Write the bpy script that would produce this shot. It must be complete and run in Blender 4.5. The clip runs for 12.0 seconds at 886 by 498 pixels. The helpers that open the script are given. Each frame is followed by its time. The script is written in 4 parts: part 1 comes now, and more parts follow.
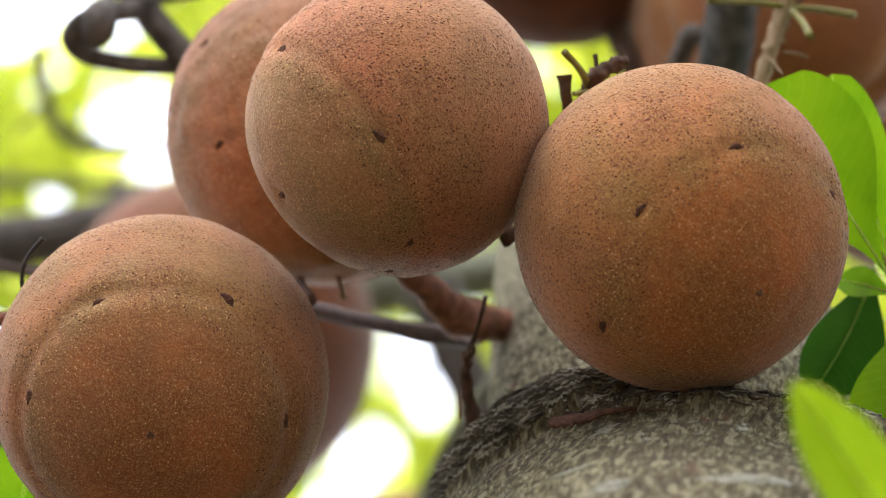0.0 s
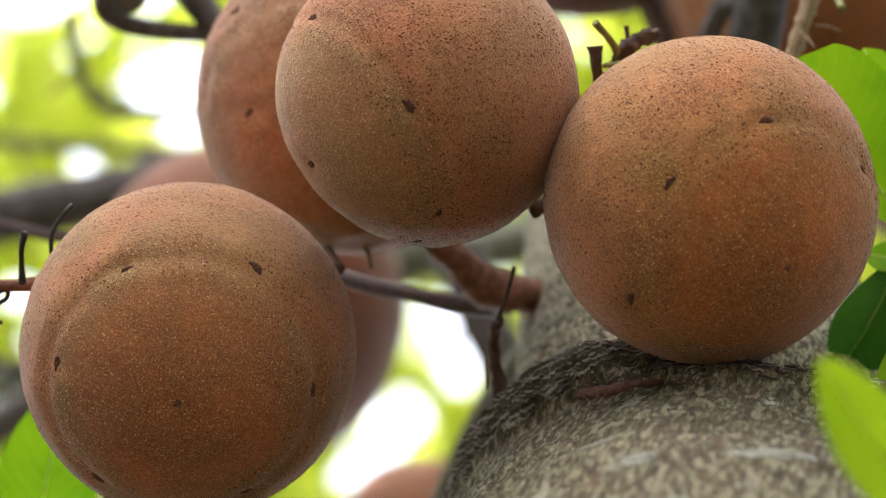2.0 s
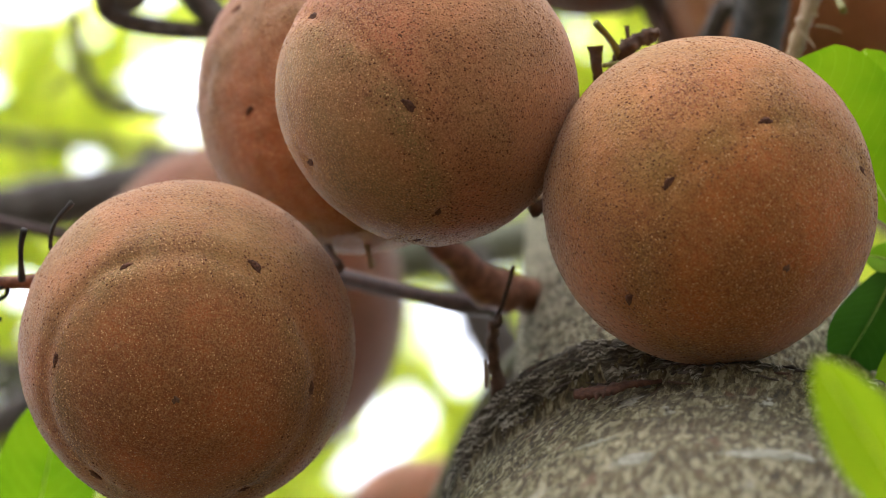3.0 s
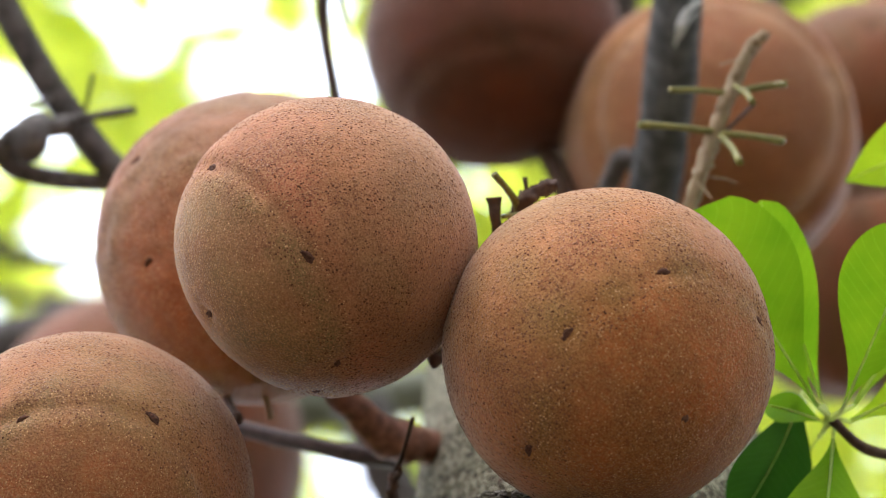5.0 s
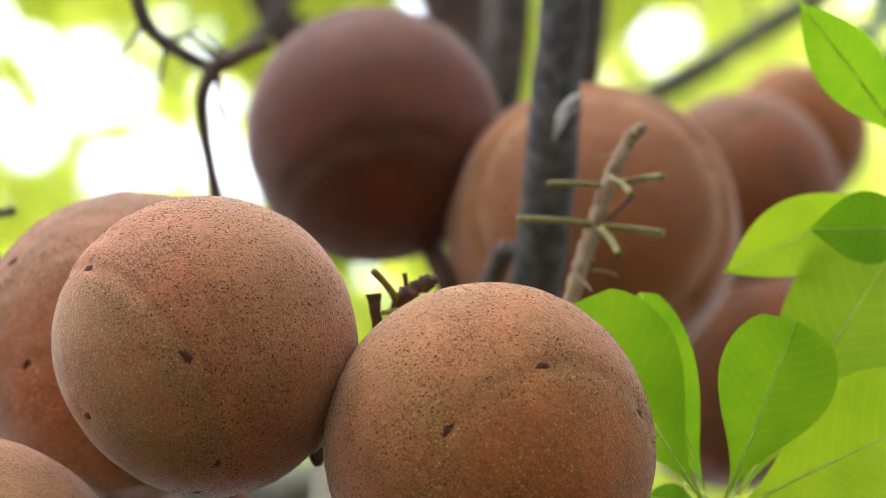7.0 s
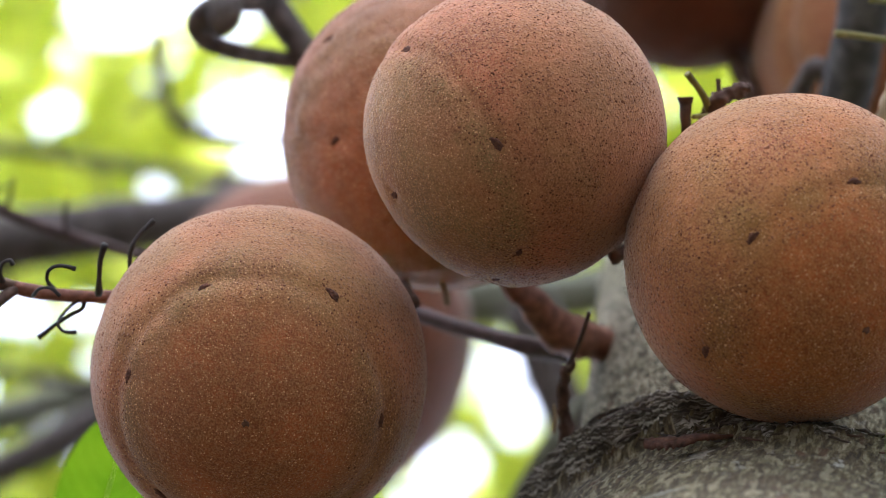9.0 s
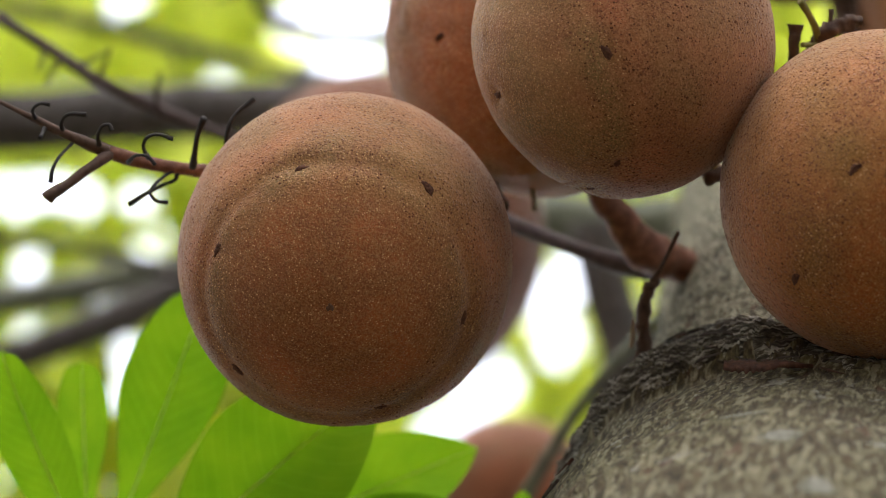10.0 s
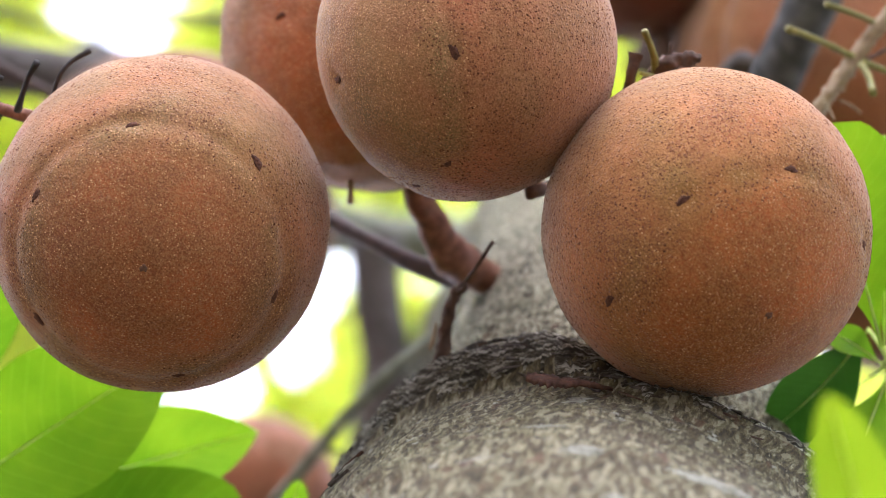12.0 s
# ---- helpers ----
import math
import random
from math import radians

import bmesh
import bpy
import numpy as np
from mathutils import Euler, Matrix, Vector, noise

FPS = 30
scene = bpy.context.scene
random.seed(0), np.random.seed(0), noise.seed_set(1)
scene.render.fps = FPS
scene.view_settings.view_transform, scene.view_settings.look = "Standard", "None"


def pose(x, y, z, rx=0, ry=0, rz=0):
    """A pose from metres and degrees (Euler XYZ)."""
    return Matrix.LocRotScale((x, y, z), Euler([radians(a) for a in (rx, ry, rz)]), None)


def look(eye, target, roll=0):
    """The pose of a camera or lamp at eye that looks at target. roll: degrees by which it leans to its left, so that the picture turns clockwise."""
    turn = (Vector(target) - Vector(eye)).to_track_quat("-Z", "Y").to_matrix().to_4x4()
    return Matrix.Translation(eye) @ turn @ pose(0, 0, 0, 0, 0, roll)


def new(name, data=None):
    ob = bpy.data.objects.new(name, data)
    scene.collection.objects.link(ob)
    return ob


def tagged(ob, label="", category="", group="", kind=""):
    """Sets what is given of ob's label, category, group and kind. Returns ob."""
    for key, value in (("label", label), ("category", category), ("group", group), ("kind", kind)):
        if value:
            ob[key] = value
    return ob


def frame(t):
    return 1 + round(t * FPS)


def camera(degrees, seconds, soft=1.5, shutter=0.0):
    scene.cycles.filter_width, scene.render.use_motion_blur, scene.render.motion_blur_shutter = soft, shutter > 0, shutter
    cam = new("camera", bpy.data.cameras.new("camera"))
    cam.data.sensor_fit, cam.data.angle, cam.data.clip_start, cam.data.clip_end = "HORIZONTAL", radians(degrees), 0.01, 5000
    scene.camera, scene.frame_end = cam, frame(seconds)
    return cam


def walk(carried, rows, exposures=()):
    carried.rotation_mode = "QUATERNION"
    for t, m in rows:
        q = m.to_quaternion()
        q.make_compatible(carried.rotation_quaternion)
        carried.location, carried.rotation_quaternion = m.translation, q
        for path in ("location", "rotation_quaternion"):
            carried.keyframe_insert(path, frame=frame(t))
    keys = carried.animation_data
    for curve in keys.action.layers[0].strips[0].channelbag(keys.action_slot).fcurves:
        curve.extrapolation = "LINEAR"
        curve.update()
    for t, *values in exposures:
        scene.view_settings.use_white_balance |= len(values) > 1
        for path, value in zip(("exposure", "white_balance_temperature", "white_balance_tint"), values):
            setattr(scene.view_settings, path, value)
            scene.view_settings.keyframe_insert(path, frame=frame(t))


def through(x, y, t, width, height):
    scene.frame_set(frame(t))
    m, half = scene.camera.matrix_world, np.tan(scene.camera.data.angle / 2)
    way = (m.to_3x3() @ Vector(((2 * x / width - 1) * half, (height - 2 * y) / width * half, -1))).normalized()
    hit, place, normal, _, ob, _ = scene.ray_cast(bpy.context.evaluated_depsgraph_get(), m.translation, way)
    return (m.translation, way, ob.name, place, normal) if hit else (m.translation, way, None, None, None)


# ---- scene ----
cam = camera(20.0, 12.0, soft=0.55)
PATH = [
    (0, (0.00021, -0.00037, 1.59883), (0.01828, 1.39912, 3.02750), -0.949),
    (0.5, (0.00278, 0.00056, 1.59983), (0.01059, 1.40577, 3.02298), -0.535),
    (1, (0.00131, -0.00134, 1.59965), (0.00355, 1.41061, 3.01613), -0.171),
    (1.5, (0.00000, -0.00000, 1.60000), (0.00002, 1.41421, 3.01421), -0.001),
    (2, (0.00175, -0.00133, 1.60054), (-0.00561, 1.41719, 3.01041), 0.388),
    (2.5, (-0.00048, -0.00040, 1.59973), (-0.00414, 1.41816, 3.00958), 0.368),
    (2.7, (0.00379, -0.00163, 1.60058), (-0.00657, 1.41883, 3.00848), 0.669),
    (3.1, (0.00431, -0.00170, 1.60039), (-0.00646, 1.41652, 3.01055), 0.780),
    (3.5, (0.00399, -0.00165, 1.60002), (-0.00295, 1.40790, 3.01887), 0.734),
    (3.9, (0.00355, -0.00161, 1.59977), (0.00711, 1.39313, 3.03318), 0.439),
    (4.3, (0.00372, -0.00174, 1.59996), (0.02692, 1.37227, 3.05308), -0.207),
    (4.5, (0.00469, -0.00147, 1.60114), (0.04120, 1.35901, 3.06667), -0.619),
    (5, (0.00495, -0.00220, 1.60087), (0.07203, 1.32958, 3.09147), -1.773),
    (5.5, (0.00597, -0.00139, 1.60151), (0.09452, 1.30972, 3.10921), -2.689),
    (6, (0.00671, -0.00278, 1.60050), (0.11622, 1.29201, 3.12087), -3.676),
    (6.5, (0.01051, -0.00100, 1.60315), (0.14185, 1.27798, 3.13513), -4.706),
    (6.7, (0.01083, -0.00236, 1.60228), (0.15605, 1.27111, 3.13759), -5.279),
    (7.1, (0.01259, -0.00261, 1.60358), (0.16260, 1.27043, 3.13879), -5.598),
    (7.5, (0.01278, -0.00321, 1.60481), (0.14108, 1.28754, 3.12715), -4.735),
    (7.9, (0.01083, -0.00317, 1.60499), (0.09830, 1.31467, 3.10687), -2.801),
    (8.3, (0.00617, -0.00152, 1.60315), (0.04147, 1.34458, 3.08192), 0.103),
    (8.5, (0.00391, 0.00134, 1.60116), (-0.00381, 1.36185, 3.06709), 2.541),
    (9, (-0.00469, 0.00335, 1.59758), (-0.06439, 1.39505, 3.03271), 5.813),
    (9.5, (-0.01414, 0.00862, 1.59831), (-0.10632, 1.42503, 3.00732), 9.280),
    (10, (-0.02425, 0.01070, 1.58794), (-0.11395, 1.44888, 2.97489), 11.951),
    (10.5, (-0.03269, 0.01936, 1.58706), (-0.07752, 1.48278, 2.94955), 13.473),
    (11, (-0.04956, 0.02311, 1.57400), (-0.05371, 1.50553, 2.91655), 15.892),
    (11.5, (-0.05154, 0.02741, 1.58078), (0.01627, 1.45924, 2.97551), 15.347),
    (12, (-0.05557, 0.02663, 1.57478), (0.05217, 1.42146, 3.00406), 13.968),
]
# the clip's camera opens up towards the end
# (seconds, stops, kelvin, tint)
STOPS = [(0, 1.88, 6300, 12), (2.7, 1.76, 6300, 12), (4.5, 1.84, 6100, 12), (5.5, 1.82, 5900, 13), (6.7, 1.78, 6000, 14), (8.5, 1.88, 5700, 16), (9, 1.70, 5650, 17), (9.5, 1.38, 6000, 16),
         (10, 1.44, 6300, 12), (10.5, 1.90, 6400, 8), (11, 2.08, 5900, 12), (11.6, 2.30, 5800, 18), (12, 2.36, 5750, 19)]
walk(cam, [(t, look(eye, target, roll)) for t, eye, target, roll in PATH], STOPS)
# a long lens held close: little depth is sharp
cam.data.dof.use_dof = True
cam.data.dof.focus_distance = 1.12
cam.data.dof.aperture_fstop = 5.2

# ---- light: bright, hazy sky through the canopy ----
SUN_UP, SUN_ROUND = radians(66), radians(215)
world = bpy.data.worlds.new("sky")
scene.world = world
world.use_nodes = True
wn, wl = world.node_tree.nodes, world.node_tree.links
sky = wn.new("ShaderNodeTexSky")
sky.sky_type, sky.sun_disc = "NISHITA", False
sky.sun_elevation, sky.sun_rotation = SUN_UP, SUN_ROUND
sky.air_density, sky.dust_density = 1.0, 4.0
haze = wn.new("ShaderNodeHueSaturation")  # thin cloud takes the blue out of the sky
haze.inputs["Saturation"].default_value = 0.25
wl.new(sky.outputs[0], haze.inputs["Color"])
wl.new(haze.outputs[0], wn["Background"].inputs[0])
wn["Background"].inputs[1].default_value = 0.42
sun = new("sun", bpy.data.lights.new("sun", "SUN"))
sun.data.energy, sun.data.angle, sun.data.color = 1.1, radians(14), (1.0, 0.96, 0.9)
sun.matrix_world = look((9 * math.sin(SUN_ROUND) * math.cos(SUN_UP), 9 * math.cos(SUN_ROUND) * math.cos(SUN_UP), 9 * math.sin(SUN_UP)), (0, 0, 0))


# ---- materials ----
class Mat:
    """A small hand for node materials."""

    def __init__(self, name):
        self.m = bpy.data.materials.new(name)
        self.m.use_nodes = True
        self.n, self.l = self.m.node_tree.nodes, self.m.node_tree.links
        self.b = self.n["Principled BSDF"]
        self.out = self.n["Material Output"]

    def node(self, kind, **values):
        made = self.n.new("ShaderNode" + kind)
        for key, value in values.items():
            if key in made.inputs:
                made.inputs[key].default_value = value
        return made

    def link(self, a, b):
        self.l.new(a, b)

    def coords(self, which="Object"):
        return self.n.new("ShaderNodeTexCoord").outputs[which]

    def noise(self, vec, scale, detail=4.0, rough=0.55):
        made = self.node("TexNoise", Scale=scale, Detail=detail, Roughness=rough)
        if vec:
            self.link(vec, made.inputs["Vector"])
        return made.outputs[0]

    def voronoi(self, vec, scale, randomness=1.0):
        made = self.node("TexVoronoi", Scale=scale, Randomness=randomness)
        self.link(vec, made.inputs["Vector"])
        return made

    def ramp(self, fac, *stops):
        made = self.n.new("ShaderNodeValToRGB")
        ramp = made.color_ramp
        while len(ramp.elements) < len(stops):
            ramp.elements.new(0.5)
        for e, (at, colour) in zip(ramp.elements, stops):
            e.position = at
            e.color = (*colour, 1) if isinstance(colour, tuple) else (colour, colour, colour, 1)
        self.link(fac, made.inputs[0])
        return made.outputs[0]

    def mix(self, fac, a, b, blend="MIX"):
        made = self.n.new("ShaderNodeMix")
        made.data_type, made.blend_type = "RGBA", blend
        for slot, value in ((0, fac), (6, a), (7, b)):
            if isinstance(value, (int, float)):
                made.inputs[slot].default_value = value
            elif isinstance(value, tuple):
                made.inputs[slot].default_value = (*value, 1)
            else:
                self.link(value, made.inputs[slot])
        return made.outputs[2]

    def math(self, op, a, b=0.0):
        made = self.n.new("ShaderNodeMath")
        made.operation = op
        for slot, value in enumerate((a, b)):
            if isinstance(value, (int, float)):
                made.inputs[slot].default_value = value
            else:
                self.link(value, made.inputs[slot])
        return made.outputs[0]

    def bump(self, height, strength, distance, under=None):
        made = self.node("Bump", Strength=strength, Distance=distance)
        self.link(height, made.inputs["Height"])
        if under:
            self.link(under, made.inputs["Normal"])
        return made.outputs[0]

    def scaled(self, vec, x, y, z):
        made = self.n.new("ShaderNodeMapping")
        made.inputs["Scale"].default_value = (x, y, z)
        self.link(vec, made.inputs["Vector"])
        return made.outputs[0]

    def finish(self, colour, rough, normal=None):
        for value, slot in ((colour, "Base Color"), (rough, "Roughness")):
            if isinstance(value, (int, float)):
                self.b.inputs[slot].default_value = value
            elif isinstance(value, tuple):
                self.b.inputs[slot].default_value = (*value, 1)
            else:
                self.link(value, self.b.inputs[slot])
        if normal:
            self.link(normal, self.b.inputs["Normal"])
        return self.m


def fruit_skin(name, warm=1.0, red=1.0, rosy=1.0, cap=50.0, olive=0.55, ring_tone=(0.235, 0.165, 0.058), cup_tones=((0.30, 0.102, 0.027), (0.50, 0.132, 0.031))):
    """Velvety tan rind, olive along the ring left by the flower, with fine corky grain."""
    k = Mat(name)
    v = k.coords()
    own = k.n.new("ShaderNodeVectorMath")  # every fruit has patches of its own
    own.operation = "ADD"
    k.link(v, own.inputs[0])
    k.link(k.math("MULTIPLY", k.n.new("ShaderNodeObjectInfo").outputs["Random"], 9.0), own.inputs[1])
    o = own.outputs[0]

    def tone(r, g, b):
        return (r * warm, g * warm * red * 0.955, b * warm * red * rosy * 0.88)

    big = k.noise(o, 13, 3)
    mid = k.noise(v, 42, 4, 0.6)
    fine = k.noise(v, 420, 3, 0.6)
    grit = k.noise(v, 1100, 2, 0.5)
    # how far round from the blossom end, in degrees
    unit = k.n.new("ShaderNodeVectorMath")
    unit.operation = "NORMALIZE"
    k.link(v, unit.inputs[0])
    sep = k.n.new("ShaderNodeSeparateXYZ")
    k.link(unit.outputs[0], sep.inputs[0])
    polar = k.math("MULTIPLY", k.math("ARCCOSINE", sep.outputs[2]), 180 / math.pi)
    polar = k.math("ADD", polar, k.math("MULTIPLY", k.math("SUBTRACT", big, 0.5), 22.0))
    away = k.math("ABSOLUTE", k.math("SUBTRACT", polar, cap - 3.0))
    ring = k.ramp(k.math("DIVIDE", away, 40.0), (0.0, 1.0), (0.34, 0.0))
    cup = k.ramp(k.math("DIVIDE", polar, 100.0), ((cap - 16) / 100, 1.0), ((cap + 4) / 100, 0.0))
    base = k.ramp(big, (0.36, tone(0.31, 0.172, 0.066)), (0.48, tone(0.42, 0.170, 0.070)), (0.60, tone(0.46, 0.158, 0.070)))
    stalkward = k.ramp(k.math("DIVIDE", polar, 180.0), (0.42, 0.0), (0.62, 1.0))  # paler beige towards the stalk
    base = k.mix(k.math("MULTIPLY", stalkward, 0.75), base, tone(0.40, 0.222, 0.112))
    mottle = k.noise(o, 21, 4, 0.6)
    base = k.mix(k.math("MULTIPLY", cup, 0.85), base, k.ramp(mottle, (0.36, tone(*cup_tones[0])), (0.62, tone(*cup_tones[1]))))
    base = k.mix(k.math("MULTIPLY", ring, k.ramp(mid, (0.40, olive * 0.4), (0.60, min(1.0, olive * 1.5)))), base, tone(*ring_tone))
    base = k.mix(k.ramp(mid, (0.46, 0.0), (0.72, 0.45)), base, tone(0.25, 0.125, 0.045))
    smudge = k.noise(o, 27, 5, 0.68)
    base = k.mix(k.ramp(smudge, (0.48, 0.0), (0.66, 0.6)), base, tone(0.23, 0.085, 0.034))
    blush = k.noise(o, 44, 4, 0.6)
    base = k.mix(k.ramp(blush, (0.52, 0.0), (0.72, 0.4)), base, tone(0.42, 0.15, 0.068))
    base = k.mix(1.0, base, k.ramp(k.noise(o, 18, 5, 0.62), (0.34, (0.78, 0.80, 0.82)), (0.66, (1.16, 1.12, 1.08))), "MULTIPLY")  # weathered patches
    base = k.mix(k.ramp(fine, (0.42, 0.0), (0.64, 0.38)), base, tone(0.17, 0.068, 0.030))
    base = k.mix(k.ramp(grit, (0.44, 0.0), (0.60, 0.5)), base, tone(0.56, 0.29, 0.12))
    # the smallest dots
    small = k.node("TexNoise", Scale=160.0)
    k.link(v, small.inputs["Vector"])
    sc = k.n.new("ShaderNodeVectorMath")
    sc.operation = "SCALE"
    sc.inputs["Scale"].default_value = 0.002
    k.link(small.outputs["Color"], sc.inputs[0])
    warp = k.n.new("ShaderNodeVectorMath")
    warp.operation = "ADD"
    k.link(v, warp.inputs[0])
    k.link(sc.outputs[0], warp.inputs[1])
    vo = k.voronoi(warp.outputs[0], 620)
    size = k.ramp(vo.outputs["Color"], (0.2, 0.08), (0.9, 0.48))
    dot = k.ramp(k.math("MULTIPLY", k.math("SUBTRACT", size, vo.outputs["Distance"]), 8.0), (0.0, 0.0), (0.7, 1.0))
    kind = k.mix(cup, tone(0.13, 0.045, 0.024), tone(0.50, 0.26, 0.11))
    col = k.mix(k.math("MULTIPLY", dot, 0.4), base, kind)
    height = k.math("ADD", k.math("MULTIPLY", dot, 0.6), k.math("ADD", k.math("MULTIPLY", fine, 0.7), k.math("MULTIPLY", grit, 0.5)))
    nrm = k.bump(height, 0.55, 0.0012)
    nrm = k.bump(mid, 0.3, 0.004, nrm)
    k.b.inputs["Specular IOR Level"].default_value = 0.25
    k.b.inputs["Sheen Weight"].default_value = 0.22
    k.b.inputs["Sheen Roughness"].default_value = 0.45
    return k.finish(col, 0.75, nrm)


def bark(name):
    """Grey bark with pale lichen flecks lying across the trunk."""
    k = Mat(name)
    v = k.coords("UV")
    broad = k.noise(v, 13, 4, 0.6)
    bent = k.n.new("ShaderNodeVectorMath")
    bent.operation = "ADD"
    swirl = k.node("TexNoise", Scale=42.0, Detail=3.0)
    k.link(v, swirl.inputs["Vector"])
    little = k.n.new("ShaderNodeVectorMath")
    little.operation = "SCALE"
    little.inputs["Scale"].default_value = 0.007
    k.link(swirl.outputs["Color"], little.inputs[0])
    k.link(v, bent.inputs[0])
    k.link(little.outputs[0], bent.inputs[1])
    w = bent.outputs[0]
    cell = k.noise(k.scaled(w, 420, 125, 100), 1.0, 4, 0.6)
    fleck = k.noise(k.scaled(w, 70, 48, 60), 1.0, 4, 0.62)
    crumb = k.noise(k.scaled(w, 520, 260, 300), 1.0, 3, 0.6)
    base = k.ramp(cell, (0.37, (0.036, 0.025, 0.011)), (0.46, (0.092, 0.070, 0.032)), (0.54, (0.150, 0.122, 0.060)), (0.60, (0.22, 0.190, 0.110)), (0.68, (0.38, 0.34, 0.235)))
    base = k.mix(k.ramp(broad, (0.46, 0.0), (0.64, 0.45)), base, (0.055, 0.037, 0.020))
    base = k.mix(k.ramp(crumb, (0.5, 0.0), (0.7, 0.4)), base, (0.05, 0.035, 0.02))
    white = k.math("MULTIPLY", k.ramp(fleck, (0.61, 0.0), (0.67, 0.9)), k.ramp(k.noise(v, 30, 2), (0.42, 0.2), (0.58, 1.0)))
    col = k.mix(white, base, (0.40, 0.38, 0.33))
    rust = k.ramp(k.noise(k.scaled(v, 95, 45, 90), 1.0, 4), (0.60, 0.0), (0.70, 0.75))
    sepv = k.n.new("ShaderNodeSeparateXYZ")
    k.link(v, sepv.inputs[0])
    young = k.ramp(k.math("MULTIPLY", k.math("SUBTRACT", sepv.outputs[1], 2.40), 5.0), (0.0, 0.0), (0.5, 1.0))
    col = k.mix(k.math("MULTIPLY", young, 0.8), col, k.ramp(cell, (0.43, (0.055, 0.042, 0.021)), (0.48, (0.135, 0.112, 0.060)), (0.53, (0.26, 0.228, 0.138)), (0.60, (0.50, 0.455, 0.32))))  # younger bark above the scar is paler
    chips = k.noise(k.scaled(w, 250, 95, 60), 1.0, 3, 0.5)
    thin = k.noise(k.scaled(w, 360, 60, 60), 1.0, 2, 0.5)
    col = k.mix(k.ramp(thin, (0.37, 0.55), (0.42, 0.0)), col, (0.040, 0.028, 0.014))  # cracks
    col = k.mix(k.ramp(chips, (0.575, 0.0), (0.61, 0.7)), col, k.mix(young, (0.29, 0.258, 0.168), (0.44, 0.40, 0.28)))  # pale scales
    col = k.mix(rust, col, (0.11, 0.045, 0.022))
    nrm = k.bump(k.math("ADD", cell, k.math("ADD", k.math("MULTIPLY", white, 0.3), k.math("MULTIPLY", crumb, 0.3))), 0.9, 0.004)
    return k.finish(col, 0.88, nrm)


def torn(name):
    """Dark splintered bark with pale fibres running round the trunk."""
    k = Mat(name)
    v = k.coords("UV")
    fib = k.noise(k.scaled(v, 90, 520, 90), 1.0, 4, 0.65)
    spot = k.noise(k.scaled(v, 60, 110, 60), 1.0, 3)
    col = k.ramp(fib, (0.36, (0.014, 0.012, 0.009)), (0.46, (0.055, 0.045, 0.030)), (0.52, (0.16, 0.140, 0.10)), (0.57, (0.50, 0.47, 0.40)))
    col = k.mix(k.ramp(spot, (0.45, 0.0), (0.62, 0.5)), col, (0.03, 0.022, 0.016))
    return k.finish(col, 0.9, k.bump(fib, 0.9, 0.004))


def dots(name, a, b):
    """Cork of many small warts, each of its own shade."""
    k = Mat(name)
    each = k.n.new("ShaderNodeNewGeometry").outputs["Random Per Island"]
    k.b.inputs["Specular IOR Level"].default_value = 0.1
    return k.finish(k.ramp(each, (0.0, a), (1.0, b)), 0.9)


def plain(name, colours, scale, rough=0.8, bump=0.3, stretch=(1, 1, 1), depth=0.001):
    k = Mat(name)
    v = k.scaled(k.coords(), *stretch)
    a = k.noise(v, scale, 5, 0.6)
    col = k.ramp(a, *[(0.3 + 0.4 * n / max(1, len(colours) - 1), c) for n, c in enumerate(colours)])
    return k.finish(col, rough, k.bump(a, bump, depth))


def leaf_blade(name, dark, light, through=0.5, veins=True, each=False):
    """Thin leaf: glossy face, light shining through, paler veins."""
    k = Mat(name)
    uv = k.coords("UV")
    sep = k.n.new("ShaderNodeSeparateXYZ")
    k.link(uv, sep.inputs[0])
    across = k.math("ABSOLUTE", k.math("SUBTRACT", sep.outputs[1], 0.5))
    patch = k.noise(k.coords(), 30, 3)
    blend = k.n.new("ShaderNodeNewGeometry").outputs["Random Per Island"] if each else k.ramp(patch, (0.3, 0.0), (0.7, 1.0))
    col = k.mix(blend, dark, light)
    if veins:  # no two leaves are quite alike
        own = k.ramp(k.n.new("ShaderNodeObjectInfo").outputs["Random"], (0.0, (0.70, 0.74, 0.8)), (1.0, (1.12, 1.06, 1.2)))
        col = k.mix(1.0, col, own, "MULTIPLY")
    nrm = None
    if veins:
        warped = k.math("ADD", sep.outputs[0], k.math("MULTIPLY", patch, 0.03))
        wave = k.math("SINE", k.math("MULTIPLY", k.math("SUBTRACT", warped, k.math("MULTIPLY", k.math("POWER", across, 1.3), 0.42)), 100.0))
        vein = k.ramp(wave, (0.975, 0.0), (0.999, 1.0))
        col = k.mix(k.math("MULTIPLY", vein, 0.22), col, tuple(min(1, 1.5 * c + 0.05) for c in light))
        nrm = k.bump(k.math("ADD", k.math("MULTIPLY", vein, 0.4), k.math("MULTIPLY", patch, 1.5)), 0.2, 0.0008)
    k.b.inputs["Specular IOR Level"].default_value = 0.15
    k.finish(col, 0.5, nrm)
    tr = k.n.new("ShaderNodeBsdfTranslucent")
    k.link(col, tr.inputs[0])
    both = k.n.new("ShaderNodeMixShader")
    both.inputs[0].default_value = through
    k.link(k.b.outputs[0], both.inputs[1])
    k.link(tr.outputs[0], both.inputs[2])
    k.link(both.outputs[0], k.out.inputs[0])
    return k.m


